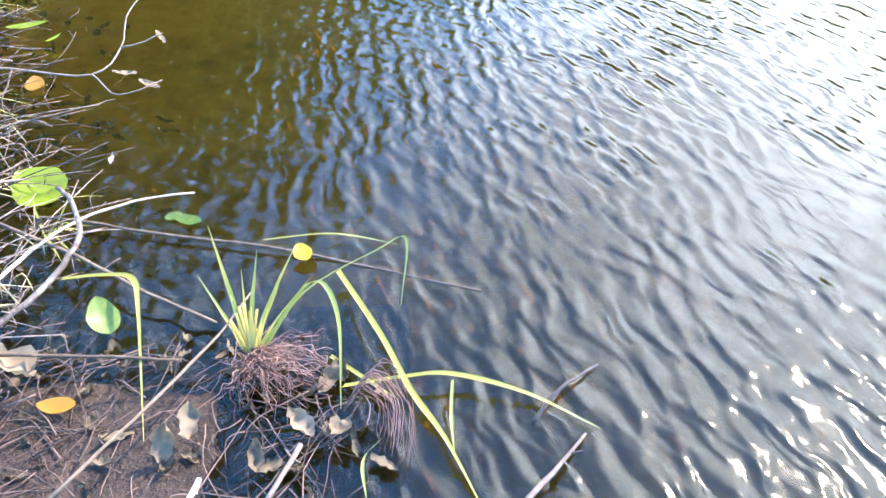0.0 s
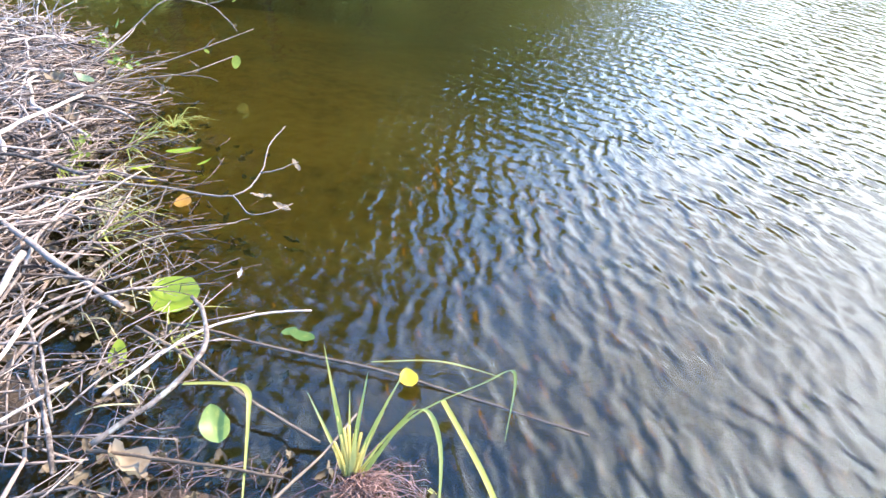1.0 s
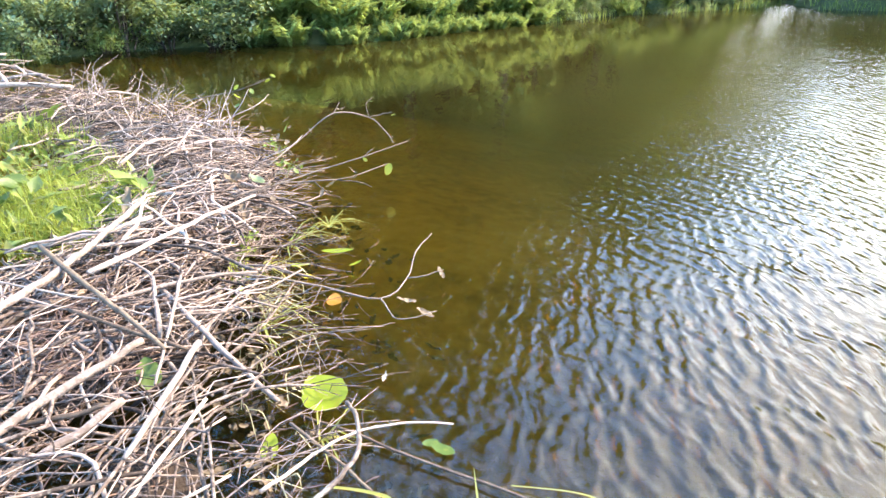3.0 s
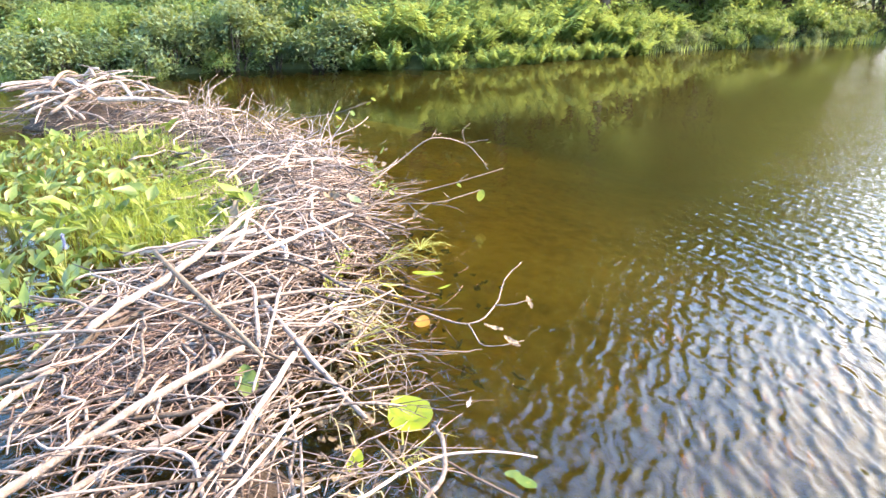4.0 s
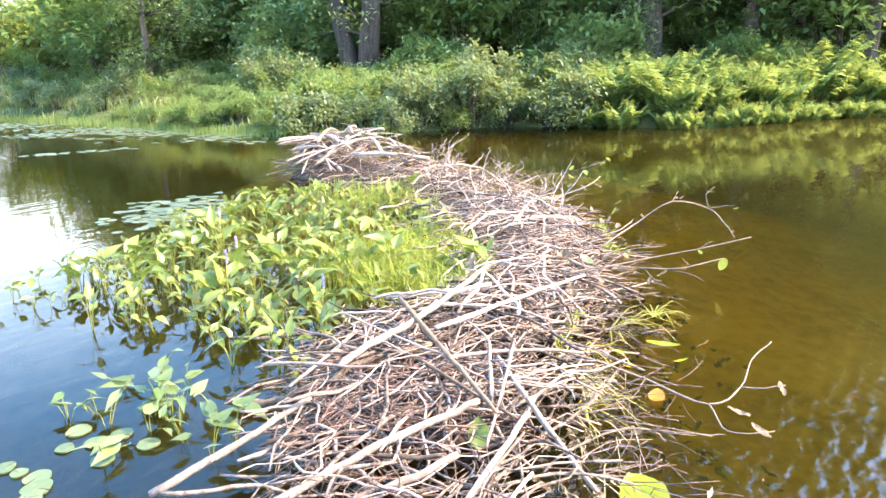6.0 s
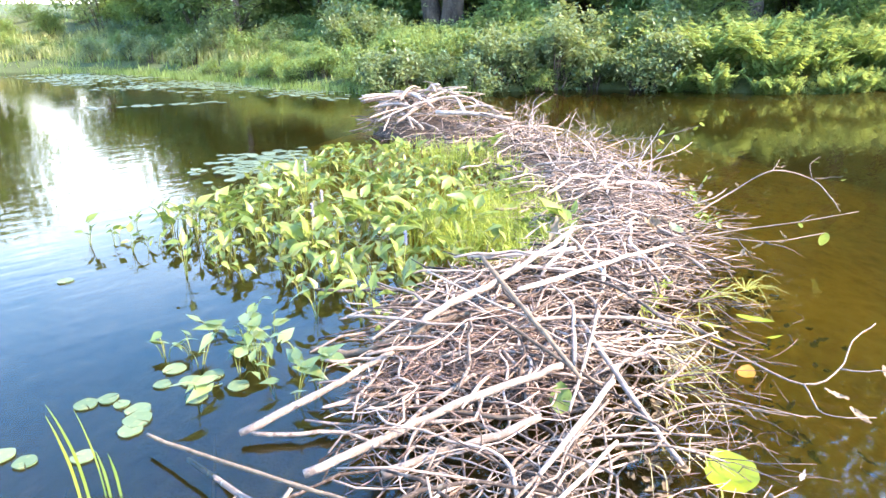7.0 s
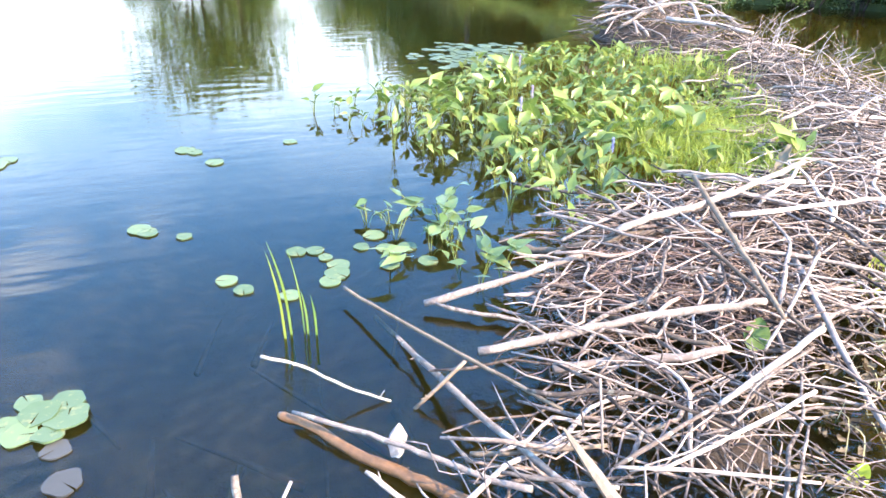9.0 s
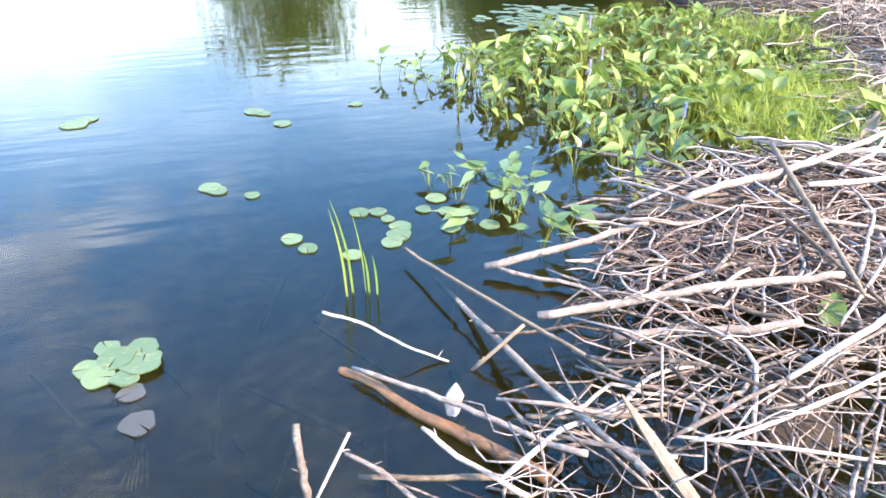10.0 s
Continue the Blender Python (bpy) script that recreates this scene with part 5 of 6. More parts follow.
def spread_copies(made, places, seed, lo, hi, sink=0.05, tallness=1.8):
    """Puts the made things, then copies of them, at the places."""
    rr = random.Random(seed)
    for k, q in enumerate(places):
        x, y = q[0], q[1]
        sc = rr.uniform(lo, hi) * (q[2] if len(q) > 2 else 1)
        if tallness and on_line(x, y, 0.9 if tallness > 2 else 0.0):                                         # only low growth in front of the big trunks
            sc = min(sc, (1.95 - land_at(x, y)) / tallness)
            if sc < 0.25:
                continue
        bearing = math.degrees(math.atan2(-x, y))
        if tallness and tallness < 2 and bearing > 48 and math.hypot(x, y) < 30:      # the open slope bears low scrub only
            sc *= 0.82
        if tallness > 2 and bearing > 50 and math.hypot(x, y) < 23:
            sc *= 0.85
        if 75.5 < bearing < 82.5 and math.hypot(x, y) > 24:       # an opening in the trees
            sc = min(sc, 0.45)
        elif bearing > 70 and math.hypot(x, y) > 22:
            sc *= 0.78
        elif bearing > 89.5 and math.hypot(x, y) > 24:
            sc = min(sc, 0.8)
        m = Matrix.Translation((x, y, land_at(x, y) - sink)) @ Matrix.Rotation(rr.uniform(0, 6.3), 4, "Z")
        if k < len(made):
            made[k].matrix_world = m @ Matrix.Scale(sc, 4)
        else:
            one = made[rr.randrange(len(made))]
            copy_thing(one, m @ Matrix.Scale(sc / one.scale.x, 4))


def along_shore(i0, i1, step, inland, jitter, seed, scale=1.0):
    """Places along the pond's outline from corner i0 to i1, some metres up the bank."""
    rr = random.Random(seed)
    out = []
    for i in range(i0, i1):
        (ax, ay), (bx, by) = POND[i], POND[i + 1]
        ln = math.hypot(bx - ax, by - ay)
        nx, ny = -(by - ay) / ln, (bx - ax) / ln
        for k in range(max(1, int(ln / step))):
            t = (k + rr.random()) / max(1, int(ln / step))
            d = inland + rr.uniform(-jitter, jitter)
            out.append((lerp(ax, bx, t) + nx * d, lerp(ay, by, t) + ny * d, scale * rr.uniform(0.85, 1.15)))
    return out


grey = [shrub("shrub", "grey-green leafy shrub at the water's edge", 300 + k, 1.7, 1.35, SHRUB_A, 1700, 0.115) for k in range(3)]
green = [shrub("shrub", "dark green leafy shrub on the bank", 320 + k, 2.0, 1.4, SHRUB_B, 1700, 0.125) for k in range(4)]
bright = [shrub("shrub", "yellow-green leafy shrub on the bank", 340 + k, 1.7, 1.2, SHRUB_C, 1700, 0.11) for k in range(3)]
ferns = [fern("fern", "tall yellow-green ferns arching over the water", 360 + k, 1.15) for k in range(4)]

spread_copies(ferns, along_shore(9, 12, 0.6, -0.14, 0.12, 1, 0.65) + along_shore(9, 12, 0.7, 0.4, 0.25, 2, 1.0) + along_shore(9, 12, 0.8, 1.1, 0.3, 21, 1.1) + along_shore(9, 12, 1.0, 2.0, 0.4, 22, 1.15) + along_shore(12, 14, 1.3, 0.2, 0.3, 23, 0.75) + along_shore(7, 9, 2.2, 1.2, 0.5, 24, 0.7), 11, 0.72, 1.25)
spread_copies(bright, along_shore(12, 15, 0.9, 1.8, 0.6, 3) + along_shore(4, 11, 2.4, 3.2, 0.9, 81, 0.8) + along_shore(9, 12, 1.6, 3.4, 0.5, 82, 0.9) + along_shore(4, 9, 1.7, 0.7, 0.5, 83, 0.6) + along_shore(13, 16, 1.0, 0.6, 0.3, 4, 0.6) + along_shore(5, 7, 0.9, 1.2, 0.4, 5, 0.8) + along_shore(17, 21, 1.6, 1.5, 0.7, 6), 12, 0.8, 1.2)
spread_copies(grey, along_shore(4, 12, 1.3, 4.0, 1.2, 84, 0.9) + along_shore(7, 9, 1.0, 1.3, 0.5, 85, 1.0) + along_shore(6, 9, 0.55, 0.1, 0.25, 7, 0.9) + along_shore(12, 15, 0.9, 0.0, 0.15, 76, 0.42) + along_shore(2, 6, 1.5, 3.0, 0.7, 8, 1.1) + along_shore(0, 4, 1.3, 1.6, 1, 9), 13, 0.85, 1.2)
spread_copies(green, along_shore(4, 11, 1.0, 3.6, 0.8, 88, 0.9) + along_shore(4, 9, 1.1, 1.3, 0.4, 89, 0.7) + along_shore(1, 7, 1.1, 2.6, 0.8, 14, 0.85) + along_shore(2, 12, 1.5, 4.4, 0.9, 15, 1.1) + along_shore(2, 16, 1.8, 6.5, 1.2, 16, 1.3) + along_shore(6, 9, 1.0, 2.0, 0.6, 17) + along_shore(12, 15, 0.9, 0.45, 0.3, 78, 0.6) + along_shore(4, 9, 0.8, 0.2, 0.3, 79, 0.5) + along_shore(9, 12, 0.55, -0.05, 0.1, 94, 0.3)
              + along_shore(12, 21, 2.2, 4.2, 1.2, 18, 1.2) + along_shore(21, 26, 4, 2.5, 1, 19, 1.2) + along_shore(26, 28, 3, 2.5, 1, 20, 1.2), 14, 0.85, 1.25)


tall = [shrub("sapling", "tall dense leafy sapling thicket behind the bank", 380 + k, 3.2, 3.4, (SHRUB_B, CROWN, SHRUB_C)[k], 2800, 0.17, 14) for k in range(3)]
spread_copies(tall, along_shore(10, 17, 1.5, 9.0, 1.5, 90, 1.8) + along_shore(8, 11, 1.6, 9.5, 1.2, 91, 1.6) + along_shore(4, 15, 1.5, 5.2, 0.7, 86, 0.6) + along_shore(4, 15, 1.5, 7.0, 0.8, 87, 0.85) + along_shore(2, 16, 1.4, 8.0, 1.5, 61, 0.95) + along_shore(4, 16, 1.5, 10.5, 1.5, 72, 1.1) + along_shore(6, 14, 1.3, 6.0, 0.8, 80, 0.62) + along_shore(15, 18, 1.1, 3.5, 1.0, 73, 1.1) + along_shore(18, 20, 1.6, 3.5, 1.0, 77, 0.6) + along_shore(1, 4, 1.6, 6.0, 1.5, 74, 0.7) + along_shore(3, 16, 2.2, 11.5, 1.5, 62, 1.25) + along_shore(2, 15, 3.0, 16, 2, 63, 1.5) + along_shore(0, 2, 4, 8, 2, 64, 1.2) + along_shore(16, 22, 3.6, 8, 2, 65, 1.0) + along_shore(4, 16, 2.4, 14, 2, 66, 1.9) + along_shore(1, 16, 3.2, 22, 3, 67, 2.6) + along_shore(3, 6, 1.5, 12, 3, 68, 1.7) + along_shore(3, 6, 2.0, 18, 3, 69, 2.2) + [(-1.5, 28, 2.1), (-2.6, 29.5, 2.3), (-0.3, 28.8, 2.0), (-5.2, 22.5, 1.6), (-24, 14.5, 1.7), (-25.5, 15.5, 1.8), (-22.8, 15.2, 1.6), (-18.5, 15.5, 1.2), (-19.8, 14, 1.1), (-15.2, 17.3, 1.3), (-13.4, 18.6, 1.3), (-12, 19.2, 1.2), (-11.2, 18, 1.1), (-36, 2.6, 2.5), (-36.5, 4.2, 2.4), (-24.5, 11, 1.5), (-26, 12.5, 1.7), (-28, 11.5, 1.8)] + along_shore(14, 19, 2.4, 11, 3, 70, 1.5) + along_shore(3, 14, 1.3, 13, 1.5, 92, 1.2) + along_shore(6, 14, 1.5, 17, 2, 93, 1.6), 71, 0.85, 1.15, 0.05, 4.3)


def shore_blades(rr):
    i = rr.choice((2, 3, 3, 4, 4, 5, 6))
    (ax, ay), (bx, by) = POND[i], POND[i + 1]
    t, ln = rr.random(), math.hypot(bx - ax, by - ay)
    d = rr.gauss(0.15, 0.42)
    return lerp(ax, bx, t) - (by - ay) / ln * d, lerp(ay, by, t) + (bx - ax) / ln * d, -0.03


def shore_blades_right(rr):
    i = rr.choice((12, 13, 14, 14, 15, 15, 17, 18))
    (ax, ay), (bx, by) = POND[i], POND[i + 1]
    t, ln = rr.random(), math.hypot(bx - ax, by - ay)
    d = rr.gauss(0.25, 0.3)
    return lerp(ax, bx, t) - (by - ay) / ln * d, lerp(ay, by, t) + (bx - ax) / ln * d, -0.02


blades(9000, shore_blades, 0.27, 0.014, BLADES, "shore_plants", "belt of upright green blades along the far shore", 0.35, 31, category="water plants")
blades(3000, shore_blades_right, 0.32, 0.022, BLADES, "shore_grass", "pale green grass fringing the far shore", 0.6, 32)


def bank_cover(rr):
    while True:
        x, y = rr.uniform(-30, 12), rr.uniform(4, 36)
        if not inside(np.array([x]), np.array([y]), POND)[0] and segments_distance(np.array([x]), np.array([y]), POND)[0] < 9:
            return x, y, land_at(x, y) - 0.02


slope_spots = np.random.RandomState(3).uniform((58, 21), (84, 36), (40000, 2))
slope_x, slope_y = -np.sin(np.radians(slope_spots[:, 0])) * slope_spots[:, 1], np.cos(np.radians(slope_spots[:, 0])) * slope_spots[:, 1]
off_shore = segments_distance(slope_x, slope_y, POND)
open_slope = ~inside(slope_x, slope_y, POND) & (off_shore > 0.6) & (off_shore < 9)
slope = list(zip(slope_x[open_slope], slope_y[open_slope], land(slope_x[open_slope], slope_y[open_slope])))


def meadow(rr):
    x, y, z = rr.choice(slope)
    return float(x), float(y), float(z) - 0.02


# lightens the slope with grass coloured as if the sun lay on it
blades(9000, meadow, 0.55, 0.030, MEADOW, "meadow", "tall grass on the open slope, sunlight put into its pale colour", 0.7, 34)
blades(9000, bank_cover, 0.30, 0.04, BLADES, "bank_grass", "rough grass covering the far bank", 1.0, 33)

trees = [tree(400, 10, 0.29, CROWN, 3, 0.24, 2.8, 60), tree(401, 9, 0.24, CROWN, 2, 0.16, 2.6, 54), tree(402, 9, 0.14, CROWN, 1, 0.22, 2.4), tree(403, 8, 0.11, CROWN, 1, 0.2, 2.0, 40)]
spread_copies(trees, [(-16.8, 14.5, 1.05), (-9.9, 19.7, 1.3), (-22.5, 10.4, 0.85), (-1.6, 25.9, 1.35), (1.8, 30.5, 1.25), (4.2, 33.5, 1.2), (3.4, 36, 1.3),
                      (-14.4, 21.5, 1.4), (-23.5, 18, 1.0), (-7, 23, 1.15), (-4, 24.5, 1.1), (-16, 22, 1.5), (-11.5, 24, 1.4), (-6, 27.5, 1.25), (0.5, 29.5, 1.0),
                      (-8.5, 26, 1.3), (-3, 28, 1.2), (-19, 26, 1.4), (-10, 30, 1.4), (-1, 34, 1.2), (-28, 20, 1.1),
                      (-15, 30, 1.5), (-24, 25, 1.3), (-27.5, 11.6, 0.8), (3, 36, 1.0), (-5, 33, 1.3), (-28.5, 27, 1.3), (10, 33, 0.7), (-20, 32, 1.4), (-26, 22, 1.1),
                      (-7.4, 24.8, 1.3), (-6.2, 25.2, 1.2), (-29, 16, 1.0), (-33, 13, 0.9), (-36, 16, 0.9), (-38, -14, 0.6), (17, 34, 0.6), (30, 26, 0.6), (38, 10, 0.6), (-12, -14, 0.8), (6, -13, 0.9), (22, -14, 0.8)], 41, 0.98, 1.15, 0.1, 0)
# two trees added only to shade the bank's recess, their crowns out of view
added_shade_trees = [tree(412, 13, 0.2, CROWN, 1, 0.30, 3.6, 80, 90, 0.26)]
spread_copies(added_shade_trees, [(-4.4, 21.6, 1.0), (-7.3, 21.0, 1.05)], 95, 0.95, 1.05, 0.1, 0)
tall_trees = [tree(410 + k, 18, 0.26, CROWN, 1, 0.42, 4.2, 90, 46, 0.36) for k in range(2)]
for k, (az, far, el) in enumerate(((-3, 27, 20), (-9, 25, 29), (-16, 24, 38), (-24, 25, 40), (-33, 25, 39), (-43, 26, 31), (3, 31, 18), (10, 35, 14), (16, 38, 11))):
    x, y = math.sin(radians(az)) * far, math.cos(radians(az)) * far
    m = Matrix.Translation((x, y, land_at(x, y) - 0.1)) @ Matrix.Rotation(1.9 * k, 4, "Z") @ Matrix.Scale((far * math.tan(radians(el)) + 1.6 - land_at(x, y)) / 18, 4)
    if k < 2:
        tall_trees[k].matrix_world = m
    else:
        copy_thing(tall_trees[k % 2], m @ Matrix.Scale(1 / tall_trees[k % 2].scale.x, 4))
for k, (x, y) in enumerate(((3.9, 30.5), (6.3, 31.2), (7.2, 30.4), (8.2, 31.5), (7.0, 33.0))):
    copy_thing(tall[k % 3], Matrix.Translation((x, y, land_at(x, y) - 0.2)) @ Matrix.Rotation(k, 4, "Z") @ Matrix.Scale(1.1 / tall[k % 3].scale.x, 4))
rng = random.Random(91)
for k in range(90):                                  # low scrub closing the view beyond the pond's far corner
    a, r = radians(rng.uniform(66, 112)), rng.uniform(33, 47)
    x, y = -math.sin(a) * r, math.cos(a) * r
    gap = radians(74.5) < a < radians(81.6) or a > radians(83.8)
    if gap and k % 3:
        continue
    copy_thing(tall[k % 3], Matrix.Translation((x, y, land_at(x, y) - 0.3)) @ Matrix.Rotation(rng.uniform(0, 6.3), 4, "Z") @ Matrix.Scale(rng.uniform(0.9, 1.35) / tall[k % 3].scale.x * (0.35 if gap else 1), 4))


# ---- small things by the water ----
def fallen_leaf(x, y, z, length, width, mat, label, seed, yaw=0.0, pitch=0.0, roll=0.0, curl=0.25):
    m = Mesh()
    if mat in (DEAD_LEAF, LITTER, WHITE):
        m.add(*ragged_leaf(length, width, seed, curl, 0.16))
    else:
        m.add(*broad_leaf(length, width, seed, curl))
    ob = solo("leaf", m, mat, label, "leaf")
    ob.matrix_world = facing((x, y, z), yaw, pitch, roll)
    return ob


fallen_leaf(-1.24, 1.98, 0.05, 0.22, 0.18, YELLOW_LEAF, "large yellow-green leaf lying at the water's edge", 1, 0.9, 0.12, -0.2, 0.35)
fallen_leaf(-0.84, 1.35, 0.06, 0.12, 0.085, GREEN_LEAF, "green leaf caught in the sticks", 2, 0.6, 0.5, 0.2, 0.5)
fallen_leaf(-0.31, 1.63, 0.03, 0.075, 0.06, VIVID_LEAF, "small bright yellow leaf at the foot of the sedge", 3, 0.4, 0.2)
fallen_leaf(-0.72, 1.84, 0.006, 0.11, 0.05, GREEN_LEAF, "pale green leaf floating on the water", 4, 1.2)
fallen_leaf(-0.77, 1.86, 0.006, 0.06, 0.045, GREEN_LEAF, "pale green leaf floating on the water", 5, 2.0)
fallen_leaf(-1.57, 2.80, 0.012, 0.12, 0.08, ORANGE_LEAF, "orange leaf floating by the sticks", 6, 0.3, 0.1)
fallen_leaf(-1.83, 3.02, 0.015, 0.09, 0.05, VIVID_LEAF, "yellow leaf floating by the sticks", 7, 1.4)
fallen_leaf(-1.08, 2.22, 0.006, 0.075, 0.022, WHITE, "thin white chip floating on the water", 8, 0.2)
fallen_leaf(-1.83, 1.74, 0.20, 0.13, 0.09, GREEN_LEAF, "green leaf caught in the stick pile", 9, 0.8, 0.9)
fallen_leaf(-0.52, 0.97, 0.09, 0.09, 0.07, DEAD_LEAF, "pale withered leaf in the shallows", 10, 0.2, 0.4, 0.3, 0.6)
fallen_leaf(-0.98, 1.13, 0.12, 0.13, 0.10, DEAD_LEAF, "pale withered leaf on the twigs", 11, 1.2, 0.4, 0.3, 0.8)
fallen_leaf(-0.26, 0.97, 0.06, 0.09, 0.06, DEAD_LEAF, "withered leaf on the root mat", 12, 0.9, 0.5, 0, 0.9)
fallen_leaf(-0.57, 0.93, 0.08, 0.10, 0.06, DEAD_LEAF, "withered leaf standing on edge", 13, 0.1, 1.1, 0.2, 0.6)
fallen_leaf(-0.87, 1.06, 0.05, 0.10, 0.05, ORANGE_LEAF, "brown-orange leaf under the twigs", 14, 1.5)
fallen_leaf(-0.16, 0.95, 0.05, 0.07, 0.06, DEAD_LEAF, "withered leaf on the root mat", 15, 2.4, 0.4, 0, 0.8)
fallen_leaf(-0.36, 0.90, 0.05, 0.08, 0.05, DEAD_LEAF, "withered leaf on the root mat", 16, 0.4, 0.9, 0.3, 0.8)
fallen_leaf(-1.08, 2.79, 0.01, 0.11, 0.05, DEAD_LEAF, "dull withered leaf on the branch over the water", 17, 1.1, 0.1)
fallen_leaf(-1.20, 2.86, 0.03, 0.10, 0.04, DEAD_LEAF, "dull withered leaf on the branch over the water", 18, 1.6, 0.1)
fallen_leaf(-1.93, 4.60, 0.17, 0.11, 0.06, GREEN_LEAF, "single green leaf hanging from a thin branch", 19, 0.3, -1.3, 0.3)
fallen_leaf(-2.69, 3.73, 0.30, 0.14, 0.12, DEAD_LEAF, "grey-white withered leaf at the dam's edge", 20, 0.7, 0.3, 0, 0.7)
fallen_leaf(-2.57, 3.80, 0.28, 0.12, 0.10, PAD, "dull blue-green leaf at the dam's edge", 21, 1.7, 0.5, 0, 0.6)
fallen_leaf(-2.95, 3.05, 0.36, 0.16, 0.08, DEAD_LEAF, "pale dry leaf on top of the dam", 22, 0.3, 1.0, 0, 0.3)
for k, (x, y, z) in enumerate(((-3.56, 5.9, 0.62), (-3.6, 5.86, 0.58), (-3.74, 5.75, 0.58), (-3.9, 5.78, 0.52), (-3.7, 5.72, 0.5), (-3.85, 5.7, 0.45))):
    fallen_leaf(x, y, z, 0.075, 0.045, YELLOW_LEAF if k % 2 else GREEN_LEAF, "young yellow-green leaf on a ridge twig", 30 + k, k, -0.6)
fallen_leaf(-1.76, 3.28, 0.07, 0.20, 0.045, YELLOW_LEAF, "long yellow-green leaf lying over the shallows", 23, -1.45, 0.1, 0.2, 0.15)
fallen_leaf(-1.62, 3.20, 0.04, 0.09, 0.022, YELLOW_LEAF, "narrow yellow leaf by the dam's edge", 24, -0.6, 0.1)
fallen_leaf(-1.86, 3.0, 0.09, 0.13, 0.04, YELLOW_LEAF, "narrow yellow leaf by the dam's edge", 25, -1.5, 0.1)
fallen_leaf(-1.30, 1.66, 0.03, 0.12, 0.06, YELLOW_LEAF, "yellow leaf half sunk under the twigs", 26, 0.3, 0.3)
fallen_leaf(-1.37, 1.87, 0.07, 0.07, 0.05, DEAD_LEAF, "withered leaf among the twigs", 27, 1.3, 0.5)
for k, (x, y, z) in enumerate(((-1.92, 4.14, 0.37), (-2.04, 4.20, 0.22), (-2.20, 4.42, 0.65), (-1.88, 4.62, 0.58), (-2.00, 4.10, 0.30), (-1.83, 4.44, 0.46), (-2.16, 4.88, 0.62), (-2.10, 3.92, 0.20), (-1.10, 3.14, 0.07))):
    fallen_leaf(x, y, z, 0.055 + 0.01 * (k % 3), 0.03, DEAD_LEAF if k % 3 else GREEN_LEAF, "small withered leaf on a bare branch over the water", 130 + k, 1.3 * k, -0.8 + 0.4 * (k % 4))
rng = random.Random(77)
for k in range(26):                                  # withered leaves along the water-side twigs
    s, u = rng.uniform(4.4, 7.6), rng.uniform(-0.28, 0.06)
    x, y, _ = dam_at(s, u)
    fallen_leaf(x, y, rng.uniform(0.12, 0.42), rng.uniform(0.05, 0.09), rng.uniform(0.025, 0.05), rng.choice((DEAD_LEAF, GREEN_LEAF, DEAD_LEAF)), "small withered leaf on the dam's outer twigs", 50 + k, rng.uniform(0, 6), rng.uniform(-1, 1))
outer = Mesh()
for k in range(150):                                 # fine twigs leaning out over the water
    s = rng.uniform(1.5, 8.5)
    x, y, h = dam_at(s, rng.uniform(-0.02, 0.12))
    ax, ay, _ = dam_at(s, 0.0)
    bx, by, _ = dam_at(s, 1.0)
    out = Vector((ax - bx, ay - by, 0)).normalized()
    out = Matrix.Rotation(rng.gauss(0, 0.6), 3, "Z") @ out
    ln = rng.uniform(0.12, 0.5)
    p0 = Vector((x, y, h + 0.05))
    q = p0 + out * ln + Vector((0, 0, rng.uniform(-0.35, 0.25) * ln))
    mid = lerp(p0, q, 0.5) + Vector((rng.gauss(0, 0.05), rng.gauss(0, 0.05), 0.04))
    outer.tube(curve_path([p0, mid, q], 3, 0.004, rng), 0.0026, 0.0010, 4, 0.1, rng)
    for _ in range(2):
        e = lerp(mid, q, rng.random()) + Vector((rng.gauss(0, 0.06), rng.gauss(0, 0.06), rng.uniform(0, 0.06)))
        outer.tube([lerp(mid, q, rng.random() * 0.5), e], 0.0022, 0.001, 3)
tagged(part("outer_brush", outer, STICKS, dam, "fine twigs leaning out over the water"), kind="stuff")
litter = Mesh()
for k in range(620):                                 # leaves and bits lying in the shallows and on the bed
    s, u = rng.uniform(0.2, 5.5), rng.gauss(-0.08, 0.16)
    x, y, h = dam_at(s, u)
    z = max(land_at(x, y) + 0.012, h * 0.8 - 0.04)
    v, f = ragged_leaf(rng.uniform(0.03, 0.09), rng.uniform(0.015, 0.05), k, 0.4, 0.15)
    litter.placed(facing((x, y, z + rng.uniform(0, 0.03)), rng.uniform(0, 6.3), rng.gauss(0, 0.3)), v, f)
for k in range(90):
    x, y = rng.uniform(-1.2, -0.05), rng.uniform(0.6, 1.3)
    v, f = ragged_leaf(rng.uniform(0.03, 0.08), rng.uniform(0.02, 0.05), 700 + k, rng.uniform(0.2, 1.0), 0.18)
    litter.placed(facing((x, y, rng.uniform(-0.03, 0.03)), rng.uniform(0, 6.3), rng.gauss(0, 0.5), rng.gauss(0, 0.4)), v, f)
solo("leaf_litter", litter, LITTER, "brown sodden leaves lying in the shallows", "leaf litter", kind="stuff")
sunk = Mesh()
for k in range(30):                                  # sunken sticks on the bed
    x, y = (rng.uniform(-3.4, -1.6), rng.uniform(-1.6, 0.9)) if k < 14 else (rng.uniform(-2.7, -1.5), rng.uniform(-0.5, 0.7))
    a, ln = rng.uniform(0, 6.3), rng.uniform(0.2, 0.8)
    z = land_at(x, y) + 0.02
    sunk.tube([(x, y, z), (x + math.cos(a) * ln * 0.5, y + math.sin(a) * ln * 0.5, z + 0.02), (x + math.cos(a) * ln, y + math.sin(a) * ln, z + 0.02)], rng.uniform(0.008, 0.02), 0.006, 6, 0.1, rng)
solo("sunken_sticks", sunk, TAN, "brown sticks lying on the pond bed", "sticks", kind="stuff")


